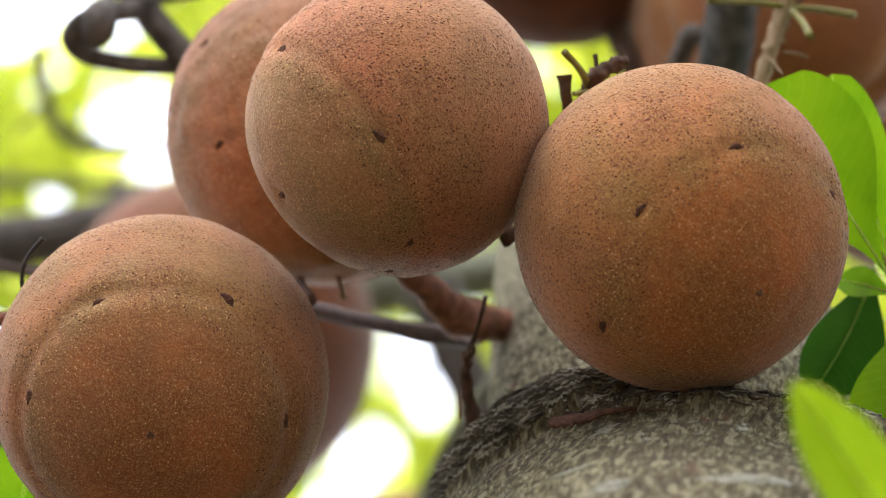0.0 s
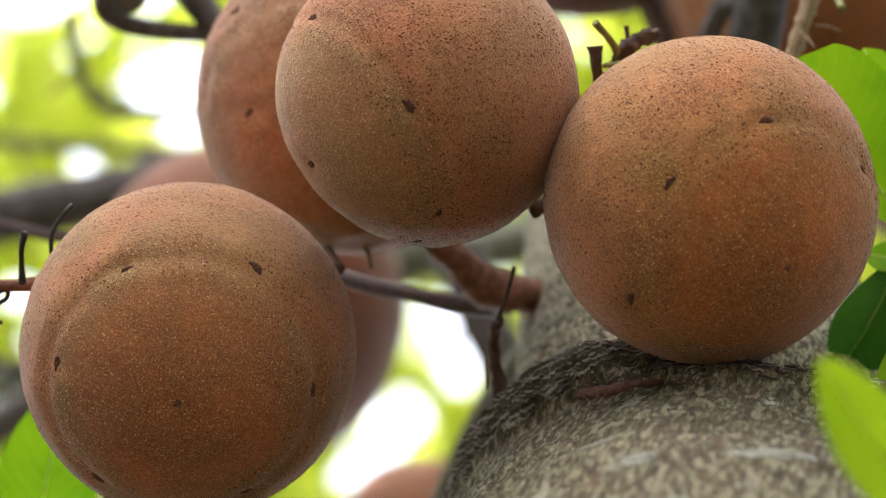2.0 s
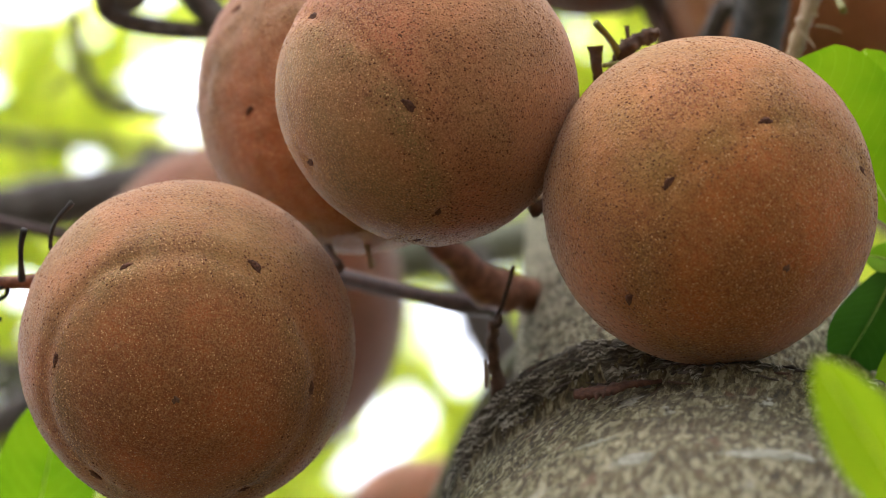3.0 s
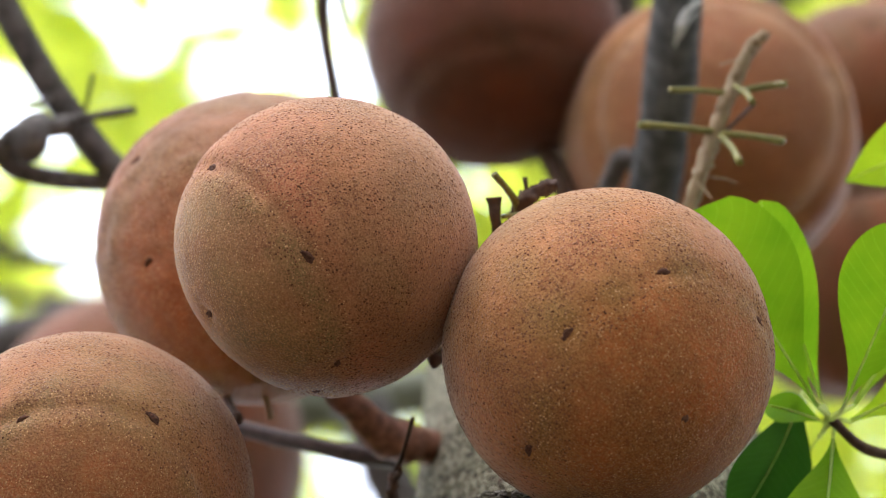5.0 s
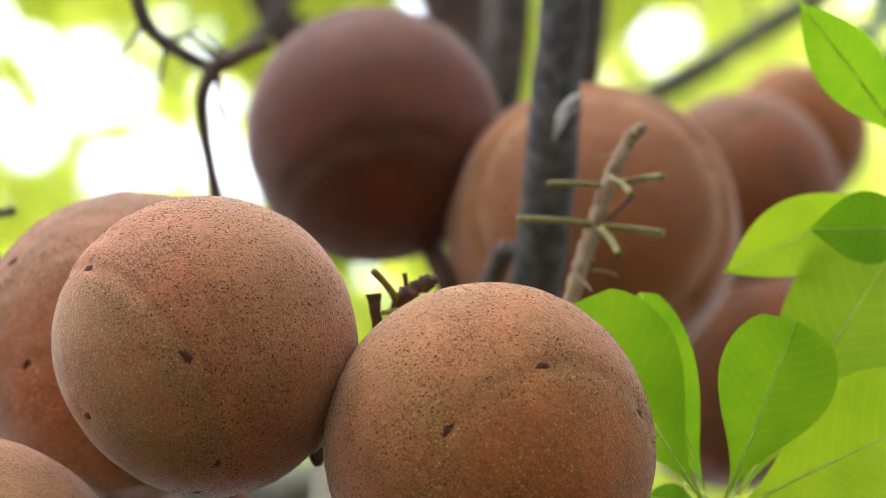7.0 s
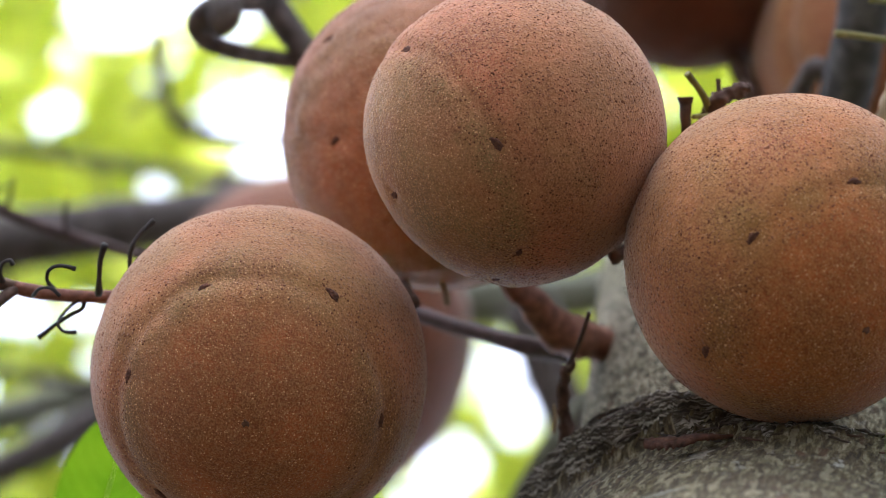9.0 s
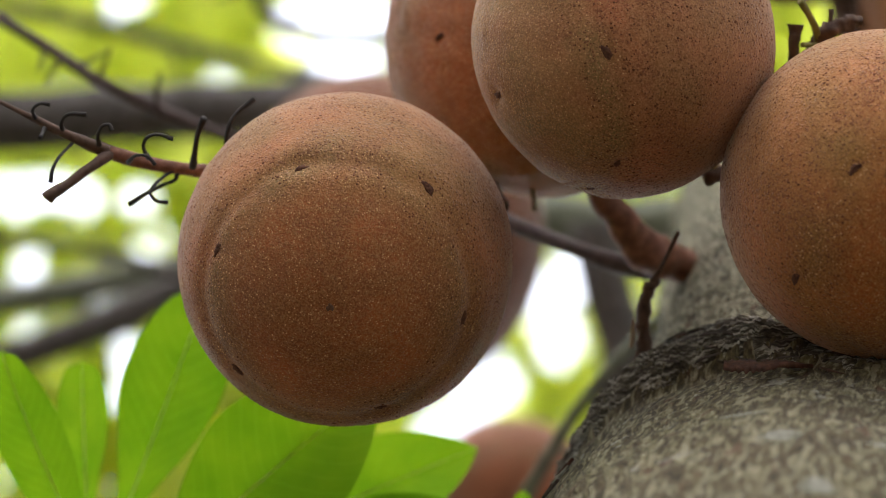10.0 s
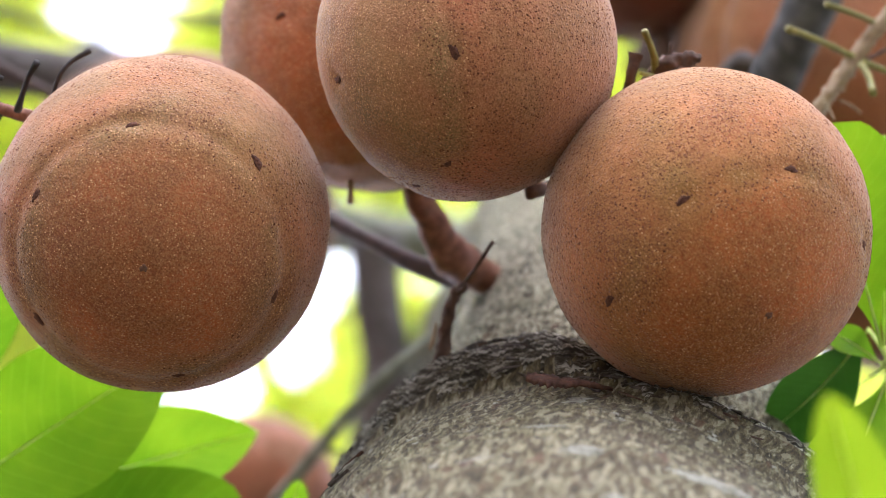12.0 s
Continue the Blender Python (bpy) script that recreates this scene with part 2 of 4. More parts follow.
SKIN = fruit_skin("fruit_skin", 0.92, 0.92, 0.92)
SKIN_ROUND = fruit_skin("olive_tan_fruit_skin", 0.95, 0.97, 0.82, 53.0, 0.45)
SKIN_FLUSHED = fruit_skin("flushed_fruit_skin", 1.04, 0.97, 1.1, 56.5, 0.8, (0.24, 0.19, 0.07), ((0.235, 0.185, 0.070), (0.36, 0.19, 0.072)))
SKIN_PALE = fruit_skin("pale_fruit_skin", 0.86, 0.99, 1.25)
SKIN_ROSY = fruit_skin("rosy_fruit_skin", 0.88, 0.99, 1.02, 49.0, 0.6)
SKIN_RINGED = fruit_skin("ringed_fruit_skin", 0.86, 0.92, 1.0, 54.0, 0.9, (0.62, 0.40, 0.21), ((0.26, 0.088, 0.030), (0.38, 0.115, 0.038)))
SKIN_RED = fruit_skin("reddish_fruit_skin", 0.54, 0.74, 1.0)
# darker copies of the rind, with shade on the back fruits put into the colour
SKIN_DARK = fruit_skin("shaded_fruit_skin", 0.66, 0.90, 1.2)
SKIN_DIM = fruit_skin("deep_shaded_fruit_skin", 0.34, 0.72, 1.1)
DARK_DOT = dots("dark_lenticel", (0.11, 0.042, 0.022), (0.25, 0.105, 0.056))
PALE_DOT = dots("pale_lenticel", (0.46, 0.24, 0.10), (0.68, 0.40, 0.19))
SCAR = plain("cork_scar", [(0.045, 0.018, 0.012), (0.19, 0.075, 0.042)], 700, 1.0, 0.8)
STYLE = plain("style_scar_cork", [(0.09, 0.04, 0.022), (0.20, 0.09, 0.05)], 500)
BARK = bark("trunk_bark")
TORN = plain("torn_bark", [(0.012, 0.01, 0.008), (0.05, 0.035, 0.025), (0.12, 0.1, 0.08)], 180, 0.9, 0.8, depth=0.003)
SCAR_BARK = torn("torn_scar_bark")
CHIP = plain("bark_chip", [(0.035, 0.014, 0.009), (0.12, 0.048, 0.028)], 320, 0.9, 0.9)
LIMB = plain("limb_bark", [(0.045, 0.036, 0.032), (0.10, 0.082, 0.074), (0.18, 0.15, 0.138)], 90, 0.9, 0.5, depth=0.003)
POST = plain("post_bark", [(0.032, 0.029, 0.028), (0.075, 0.070, 0.068), (0.15, 0.142, 0.135)], 120, 0.85, 0.6, (1, 1, 0.35), 0.002)
PINK = plain("young_stem", [(0.11, 0.04, 0.024), (0.20, 0.075, 0.042), (0.30, 0.13, 0.075)], 200, 0.7, 0.6)
SHOOT = plain("purplish_shoot", [(0.040, 0.021, 0.019), (0.09, 0.048, 0.042)], 200, 0.7, 0.4)
DRY = plain("dry_stalk", [(0.20, 0.13, 0.07), (0.38, 0.27, 0.16)], 200, 0.8, 0.5, (1, 1, 0.2))
NUB = plain("olive_pedicel", [(0.14, 0.12, 0.02), (0.24, 0.20, 0.04)], 200, 0.6)
TWIG = plain("brown_twig", [(0.05, 0.025, 0.016), (0.13, 0.07, 0.045)], 220, 0.8, 0.5)
DARK_TWIG = plain("dark_twig", [(0.012, 0.01, 0.01), (0.04, 0.03, 0.028)], 200, 0.8)
BROWN_LIMB = plain("brown_limb_bark", [(0.05, 0.03, 0.022), (0.10, 0.065, 0.05), (0.17, 0.12, 0.10)], 60, 0.9, 0.5, depth=0.003)
OLIVE_LIMB = plain("mossy_limb_bark", [(0.09, 0.09, 0.06), (0.17, 0.17, 0.12), (0.26, 0.26, 0.2)], 60, 0.9, 0.5, depth=0.003)
LICHEN = plain("lichen_crust", [(0.13, 0.12, 0.085), (0.23, 0.22, 0.175), (0.34, 0.33, 0.29)], 340, 0.9, 0.5)
PEEL = plain("peeling_bark", [(0.5, 0.49, 0.46), (0.75, 0.73, 0.70)], 150, 0.8)
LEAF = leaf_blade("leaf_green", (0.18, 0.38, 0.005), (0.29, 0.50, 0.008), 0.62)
# the leaf green again, with stronger light put into a yellower colour
LEAF_SUNNY = leaf_blade("leaf_lit_green", (0.30, 0.46, 0.008), (0.42, 0.58, 0.012), 0.68)
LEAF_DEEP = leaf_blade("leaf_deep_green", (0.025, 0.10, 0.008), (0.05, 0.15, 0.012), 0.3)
LEAF_PALE = leaf_blade("leaf_pale_underside", (0.22, 0.30, 0.13), (0.32, 0.41, 0.22), 0.3)
RIB = leaf_blade("leaf_rib", (0.72, 0.78, 0.30), (0.80, 0.84, 0.38), 0.6, veins=False)
# dark leaf for the unseen foliage added to block light
SHADE_LEAF = leaf_blade("shading_leaf", (0.05, 0.10, 0.02), (0.09, 0.15, 0.03), 0.35, veins=False)
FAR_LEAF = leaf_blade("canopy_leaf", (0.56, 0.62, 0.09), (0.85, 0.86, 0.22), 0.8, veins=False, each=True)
SOIL = plain("leaf_litter", [(0.035, 0.026, 0.016), (0.08, 0.058, 0.034), (0.13, 0.10, 0.06)], 9, 0.95, 0.6, depth=0.03)


# ---- shaping ----
def mesh_of(name, bm, material, smooth=True):
    me = bpy.data.meshes.new(name)
    if smooth:
        for f in bm.faces:
            f.smooth = True
    bm.to_mesh(me)
    bm.free()
    me.materials.append(material)
    return me


def thing(name, label, category, group="", kind="", at=(0, 0, 0)):
    ob = new(name)
    ob.location = at
    return tagged(ob, label, category, group, kind)


def part(name, bm, material, parent, label=""):
    """One mesh object under a thing; its mesh is given in world metres."""
    off = parent.matrix_basis.translation.copy()
    up = parent.parent
    while up:
        off += up.matrix_basis.translation
        up = up.parent
    bmesh.ops.translate(bm, verts=bm.verts, vec=-off)
    ob = new(name, mesh_of(name, bm, material))
    ob.parent = parent
    return tagged(ob, label)


def smooth_path(points, steps):
    """Catmull-Rom through the points, with the radius as fourth number."""
    p = [np.array(q, float) for q in points]
    p = [2 * p[0] - p[1], *p, 2 * p[-1] - p[-2]]
    out = []
    for a, b, c, d in zip(p, p[1:], p[2:], p[3:]):
        for n in range(steps):
            s = n / steps
            out.append(0.5 * (2 * b + (c - a) * s + (2 * a - 5 * b + 4 * c - d) * s * s + (3 * b - a - 3 * c + d) * s**3))
    return [*out, p[-2]]


def tube(points, radii, sides=10, steps=6, rough=0.0, grain=40.0, cap=True, knots=0.0):
    """A swept, tapering, slightly uneven stem through the points."""
    path = smooth_path([(*q, r) for q, r in zip(points, radii)], steps)
    bm = bmesh.new()
    uv = bm.loops.layers.uv.new("UVMap")
    rings, along, ref = [], 0.0, None
    for n, q in enumerate(path):
        a, b = path[max(n - 1, 0)][:3], path[min(n + 1, len(path) - 1)][:3]
        d = Vector((b - a).tolist()).normalized()
        if ref is None:
            ref = d.orthogonal().normalized()
        ref = (ref - ref.dot(d) * d).normalized()
        side = d.cross(ref)
        c, r = Vector(q[:3].tolist()), max(float(q[3]), 1e-4)
        if n:
            along += float(np.linalg.norm(path[n][:3] - path[n - 1][:3]))
        ring = []
        for s in range(sides):
            t = 2 * math.pi * s / sides
            o = math.cos(t) * ref + math.sin(t) * side
            w = 1 + (rough * noise.noise((c + r * o) * grain) if rough else 0) + (knots * max(0, noise.noise(c * grain * 0.5)) if knots else 0)
            ring.append((bm.verts.new(c + r * w * o), r * t, along))
        rings.append(ring)
    for r0, r1 in zip(rings, rings[1:]):
        for s in range(sides):
            e = (s + 1) % sides
            f = bm.faces.new((r0[s][0], r0[e][0], r1[e][0], r1[s][0]))
            f.smooth = True
            wrap = 2 * math.pi / sides
            for loop, (vert, u, v), extra in zip(f.loops, (r0[s], r0[e], r1[e], r1[s]), (0, e == 0, e == 0, 0)):
                loop[uv].uv = (u + (extra * sides * wrap * 0.0), v)
    if cap:
        bm.faces.new([v[0] for v in reversed(rings[0])])
        bm.faces.new([v[0] for v in rings[-1]])
    return bm


# ---- ground ----
def build_ground():
    bm = bmesh.new()
    bmesh.ops.create_grid(bm, x_segments=60, y_segments=60, size=60)
    for v in bm.verts:
        v.co.z = 0.05 * noise.noise(v.co * 0.6)
        near = max(0, 1 - (v.co.xy - Vector((0.12, 0.97))).length / 2)
        v.co.z *= 1 - near
    ob = new("ground", mesh_of("ground", bm, SOIL))
    tagged(ob, "shaded earth strewn with leaf litter", "ground", kind="structure")


build_ground()


# ---- the fruiting tree ----
def lip_height(o):
    """The shoulder's rim, lowest under the resting fruit, rising towards the back."""
    if o.x < 0:
        dip = math.exp(-(o.x / 0.38) ** 2) if o.y < 0 else 0
    else:
        dip = (1 - 0.6 * o.x * o.x) * min(1, max(0, (0.6 - o.y) / 0.7))
    return 2.409 - 0.046 * dip + 0.004 * noise.noise(o * 4)


def bole(o, z, lip):
    """A point of the trunk's surface in the direction o at height z."""
    up = z - lip
    shrink = min(1, max(0, up / (0.026 + 0.04 * max(0, o.x))))
    shrink = shrink * shrink * (3 - 2 * shrink)
    over = max(0, z - 2.42)
    low = max(0, 2.37 - z)  # below the shoulder the bole leans towards its foot
    lean = 0.72 * min(low, 0.12) + 0.52 * min(0.18, max(0, low - 0.12)) + 0.15 * (1 - math.exp(-3.4 * max(0, low - 0.3)))
    across = max(0.115, min(0.138, max(0.112, 0.112 + 0.35 * (2.45 - z))) - 0.08 * max(0, low - 0.06)) + 0.03 * max(0, 1.2 - z)
    deep = (0.147 if o.y < 0 else 0.12) + 0.02 * max(0, 1.2 - z)
    swell = 0.006 * math.exp(-((up + 0.012) / 0.014) ** 2)
    slim = max(0.035, 0.102 - 0.05 * over)
    rx = (across + swell) * (1 - shrink) + slim * shrink
    ry = (deep + swell) * (1 - shrink) + slim * shrink
    back = 0.10 * over + 1.0 * over * over
    return Vector((0.135 - 0.29 * lean + rx * o.x, 0.995 - lean - 0.008 * shrink + back + ry * o.y, z)), up


def trunk_mesh():
    """The bole up to a scarred shoulder, then a slimmer stem that leans back."""
    bm = bmesh.new()
    uv = bm.loops.layers.uv.new("UVMap")
    sides = 180
    levels = [0.0, 0.3, 0.8, 1.3, 1.7] + [1.9 + 0.004 * n for n in range(176)] + [2.61 + 0.03 * n for n in range(45)]
    rings = []
    for z in levels:
        ring = []
        for s in range(sides):
            t = 2 * math.pi * s / sides
            o = Vector((math.cos(t), math.sin(t), 0))
            p, up = bole(o, z, lip_height(o))
            rugged = math.exp(-((up - 0.006) / 0.02) ** 2)
            d = 0.0035 * noise.noise(p * 22) + 0.0016 * noise.noise(Vector((p.x * 90, p.y * 90, p.z * 150)))
            d += rugged * (0.004 * noise.noise(p * 130) + 0.003 * noise.noise(p * 260))
            ring.append((bm.verts.new(p + o * d), t * 0.125, z if z < 2.4 else 2.4 + 2.3 * (z - 2.4)))
        rings.append(ring)
    for r0, r1 in zip(rings, rings[1:]):
        for s in range(sides):
            e = (s + 1) % sides
            f = bm.faces.new((r0[s][0], r0[e][0], r1[e][0], r1[s][0]))
            for loop, (vert, u, v), wrap in zip(f.loops, (r0[s], r0[e], r1[e], r1[s]), (0, e == 0, e == 0, 0)):
                loop[uv].uv = (u + (2 * math.pi * 0.125 if wrap else 0), v)
    bm.faces.new([v[0] for v in rings[-1]])
    return bm


def lichen_mesh(about, z, wide, tall, seed):
    """A thin ragged crust lying on the bark."""
    bm = bmesh.new()
    shift = Vector((seed * 5.1, seed * 2.3, 0))
    nx, ny = 40, 14
    grid = []
    for i in range(nx + 1):
        row = []
        for j in range(ny + 1):
            u, v = 2 * i / nx - 1, 2 * j / ny - 1
            a = radians(about + wide * u)
            o = Vector((math.cos(a), math.sin(a), 0))
            h = z + tall * v
            p, up = bole(o, h, lip_height(o))
            d = 0.0035 * noise.noise(p * 22) + 0.0016 * noise.noise(Vector((p.x * 90, p.y * 90, p.z * 150)))
            inside = 1 - (abs(u) ** 1.5 + v * v) + 1.3 * noise.noise(Vector((u * 5, v * 2, 0)) + shift) + 0.9 * noise.noise(Vector((u * 14, v * 5, 2)) + shift)
            row.append((bm.verts.new(p + o * (d + 0.0001 + 0.0005 * min(1, max(-1, 2 * inside)))), inside))
        grid.append(row)
    for r0, r1 in zip(grid, grid[1:]):
        for j in range(ny):
            quad = (r0[j], r1[j], r1[j + 1], r0[j + 1])
            if sum(q[1] for q in quad) > 0.4:
                bm.faces.new([q[0] for q in quad])
    bmesh.ops.delete(bm, geom=[v for v in bm.verts if not v.link_faces], context="VERTS")
    return bm


tree = thing("fruit_tree", "grey mottled trunk with a scarred shoulder, bearing fruit on its bark", "tree", at=(0.03, 0.63, 0.0))
part("trunk", trunk_mesh(), BARK, tree)
for n, (about, z, wide, tall) in enumerate(((278, 2.243, 10, 0.0045), (255, 2.241, 4, 0.004), (263, 2.195, 3, 0.006), (247, 2.275, 4.0, 0.004),
                                            (252, 2.155, 2.5, 0.006))):
    part("lichen_patch", lichen_mesh(about, z, wide, tall, n), LICHEN, tree, "thin whitish crust of lichen")


# ---- fruits ----
GROOVE = {1: 1.5, 2: 1.1, 3: 0.75, 4: 0.4, 6: 0.9, 7: 4.0}  # how deep the ring is cut
FLATS = {3: (((0.70, -0.50, 0.51), 0.014, 38.0),), 2: (((-0.7543, 0.5002, -0.4104), 0.022, 34.0), ((0.0073, -0.7144, 0.6997), 0.012, 40.0))}  # pressed sides


def rind_height(d, seed, cap, scars=(), flats=()):
    """How far the rind stands out, as a share of the radius, in the direction d; +z is the blossom end."""
    shift = Vector((seed * 3.7, seed * 1.3, seed * 2.1))
    polar = math.degrees(math.acos(max(-1, min(1, d.z))))
    edge = cap + 2 * noise.noise(d * 2.5 + shift)
    k = 1 + 0.012 * noise.noise(d * 1.3 + shift) + 0.005 * noise.noise(d * 4 + shift) + (0.010 if seed == 4 else 0.003) * noise.noise(d * 9 + shift) + 0.0012 * noise.noise(d * 26 + shift)
    cut = GROOVE.get(seed, 1.0)
    if seed == 1:  # the ring is sharper on the underside
        cut *= 1 - 0.3 * d.y
    k -= cut * 0.012 * math.exp(-((polar - edge) / 2.8) ** 2) * (0.7 + 0.6 * noise.noise(d * 2.2 + shift))
    k += cut * 0.006 * math.exp(-((polar - edge - 8) / 6.0) ** 2)
    k += cut * 0.004 * math.exp(-((polar - edge + 7) / 6.0) ** 2)
    k -= 0.012 * math.exp(-(polar / 5.0) ** 2)
    k -= 0.008 * max(0, math.cos(math.radians(polar))) ** 6
    for s in scars:
        k -= 0.014 * math.exp(-(math.degrees(d.angle(s)) / 3.6) ** 2)
    if seed == 3:  # shallow pleats running up to the stalk
        round_about = math.atan2(d.y, d.x)
        pleat = noise.noise(Vector((math.cos(round_about) * 5, math.sin(round_about) * 5, 0.4 * d.z)))
        k -= 0.007 * abs(pleat) * max(0, math.sin(radians(min(180, max(0, (polar - 45) * 1.9)))))
    for f, much, wide in flats:
        k -= much * math.exp(-(math.degrees(d.angle(f)) / wide) ** 2)
    return k


def spot(polar, about):
    p, a = radians(polar), radians(about)
    return Vector((math.sin(p) * math.cos(a), math.sin(p) * math.sin(a), math.cos(p)))


def lenticels(r, seed, cap, scars, count, pale, flats=()):
    """Tiny warts scattered over the rind, joined: dark on the shoulder, pale on the cap."""
    rng = random.Random(seed * 17 + pale)
    verts, faces = [], []
    made = 0
    while made < count:
        z = rng.uniform(math.cos(radians(cap + 6)) if pale else -0.75, 1.0 if pale else math.cos(radians(cap * 0.8)))
        a = rng.uniform(-math.pi, math.pi)
        q = math.sqrt(max(0, 1 - z * z))
        d = Vector((q * math.cos(a), q * math.sin(a), z))
        made += 1
        if noise.noise(d * 3 + Vector((seed, 0, 0))) < rng.uniform(-0.9, 0.25) - 0.1:
            continue
        h = rind_height(d, seed, cap, scars, flats) * r
        big = (rng.uniform(0.00036, 0.00070) if pale else rng.uniform(0.00034, 0.00060) * rng.choice((0.7, 1, 1, 1.5)))
        x = d.orthogonal().normalized()
        y = d.cross(x)
        first = len(verts)
        turn = rng.uniform(0, 6)
        for n in range(5):
            t = turn + n * 2 * math.pi / 5
            verts.append(d * (h - 0.0001) + (x * math.cos(t) + y * math.sin(t) * rng.uniform(0.6, 1.0)) * big)
        verts.append(d * (h + big * (0.40 if pale else 0.30)))
        faces += [(first + n, first + (n + 1) % 5, first + 5) for n in range(5)]
    me = bpy.data.meshes.new("cork_speckle")
    me.from_pydata(verts, [], faces)
    me.materials.append(PALE_DOT if pale else DARK_DOT)
    return new("cork_speckle", me)


def fruit_body(r, seed, cap=50.0, scars=(), flats=()):
    bm = bmesh.new()
    bmesh.ops.create_uvsphere(bm, u_segments=160, v_segments=110, radius=1.0)
    for v in bm.verts:
        d = v.co.normalized()
        v.co = d * r * rind_height(d, seed, cap, scars, flats)
    return bm


def scar_mesh(r, polar, turn, length, width, lean):
    """A small torn crescent pressed into the rind."""
    bm = bmesh.new()
    bmesh.ops.create_uvsphere(bm, u_segments=14, v_segments=8, radius=1.0)
    for v in bm.verts:
        x, y, z = v.co
        v.co = Vector((x * length, y * width * (1 - 0.45 * x) + 0.25 * length * (x * x), z * 0.0009 + 0.0006 * noise.noise(v.co * 3))) * (1 + 0.45 * noise.noise(v.co * 2.3 + Vector((turn, polar, 0))))
    p, t = math.radians(polar), math.radians(turn)
    m = Matrix.Rotation(t, 4, "Z") @ Matrix.Rotation(p, 4, "Y") @ Matrix.Translation((0, 0, r)) @ Matrix.Rotation(math.radians(90 + lean), 4, "Z")
    bmesh.ops.transform(bm, matrix=m, verts=bm.verts)
    return bm


def build_fruit(centre, r, pole, scars, label, seed, material=SKIN, cap=50.0, style=True, group="fruits on the tree", warts=()):
    p = Vector(pole).normalized()
    a = Vector((0, 0, 1)).cross(p).normalized()
    turn = Matrix((a, p.cross(a), p)).transposed().to_4x4()
    ob = new("fruit")
    ob.matrix_world = Matrix.Translation(centre) @ turn
    tagged(ob, label, "fruit", group)
    dents = [spot(*q) for q in scars]
    flats = [(turn.to_3x3().transposed() @ Vector(f), much, wide) for f, much, wide in FLATS.get(seed, ())]
    body = new("rind", mesh_of("rind", fruit_body(r, seed, cap, dents, flats), material))
    body.parent = ob
    rng = random.Random(seed)
    for (polar, about), d in zip(scars, dents):
        big = rng.uniform(0.85, 1.25)
        h = r * rind_height(d, seed, cap, dents, flats)
        s = new("sepal_scar", mesh_of("sepal_scar", scar_mesh(h, polar, about, 0.0037 * big, 0.0016 * big, rng.uniform(-25, 25)), SCAR))
        s.parent = ob
        tagged(s, "dark corky scar")
    if style:
        h = r * rind_height(Vector((0, 0, 1)), seed, cap, dents)
        s = new("style_scar", mesh_of("style_scar", scar_mesh(h - 0.0003, 0, 0, 0.0019, 0.0018, 0), STYLE))
        s.parent = ob
        tagged(s, "small dark round scar")
    for count, pale in warts:
        w = lenticels(r, seed, cap, dents, count, pale, flats)
        w.parent = ob
        tagged(w, "pale corky dots" if pale else "dark corky dots", kind="stuff")
    return ob


WARTS = ((16000, False), (2400, True))
build_fruit((-0.1211, 0.8667, 2.3962), 0.0785, (0.0348, -0.5005, -0.8650), [(49.2, 117.3), (53.6, 61.2), (46.4, 172.1), (50.9, -127.4), (49.0, -58.7), (49.3, 0.1)], "large round tan fruit with a ringed blossom end", 1, SKIN_ROSY, warts=((11000, False), (2600, True)))
build_fruit((-0.0099, 0.7733, 2.4706), 0.0700, (-0.7835, 0.0328, -0.6205), [(56.5, -42.0), (56.5, -100.0), (56.5, 34.0), (54.6, -131.8), (1.5, -128.9)], "round tan fruit pressed against its neighbour", 2, SKIN_FLUSHED, style=False, cap=56.55, warts=WARTS)
build_fruit((0.1186, 0.7900, 2.4189), 0.0750, (0.3731, -0.3001, -0.8779), [(51.7, 137.5), (51.6, -171.0), (56.4, -114.6), (50.1, 77.0)], "round tan fruit resting on the trunk's scarred shoulder", 3, SKIN_ROUND, warts=WARTS)
build_fruit((-0.0497, 0.8718, 2.5781), 0.0817, (-0.3163, -0.4397, -0.8406), [(21.2, 130.8), (60.6, 101.6)], "round tan fruit half hidden behind another", 4, SKIN_PALE, style=False, warts=WARTS)
# fruits farther back; on some, shade is part of the darker skin colour
HIDDEN = [(50, 20), (48, 140), (52, 260)]
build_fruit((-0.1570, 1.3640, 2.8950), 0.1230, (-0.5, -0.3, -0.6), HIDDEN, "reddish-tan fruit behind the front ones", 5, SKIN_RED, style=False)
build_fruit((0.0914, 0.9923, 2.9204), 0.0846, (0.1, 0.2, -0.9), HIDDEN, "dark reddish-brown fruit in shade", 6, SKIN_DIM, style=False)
build_fruit((0.2294, 1.0145, 2.8455), 0.0948, (-0.034, -0.831, -0.620), HIDDEN, "tan fruit with a pale ring behind a thin stem", 7, SKIN_RINGED, cap=54, style=False)
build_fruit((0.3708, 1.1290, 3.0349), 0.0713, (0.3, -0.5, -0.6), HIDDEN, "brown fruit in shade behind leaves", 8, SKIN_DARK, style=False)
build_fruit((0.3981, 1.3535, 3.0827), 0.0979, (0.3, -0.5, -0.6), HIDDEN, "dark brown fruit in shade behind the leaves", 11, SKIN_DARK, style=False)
build_fruit((0.4808, 1.2866, 3.3097), 0.0613, (0.3, -0.5, -0.6), HIDDEN, "orange-tan fruit far up in the tree", 9, style=False)
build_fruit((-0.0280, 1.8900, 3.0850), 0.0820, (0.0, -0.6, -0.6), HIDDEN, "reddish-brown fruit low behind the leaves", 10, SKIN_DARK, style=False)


# ---- stems and stalks ----
def stem(name, label, category, points, radii, material, **more):
    ob = thing(name, label, category, at=points[0])
    part("stem", tube(points, radii, **more), material, ob)
    return ob


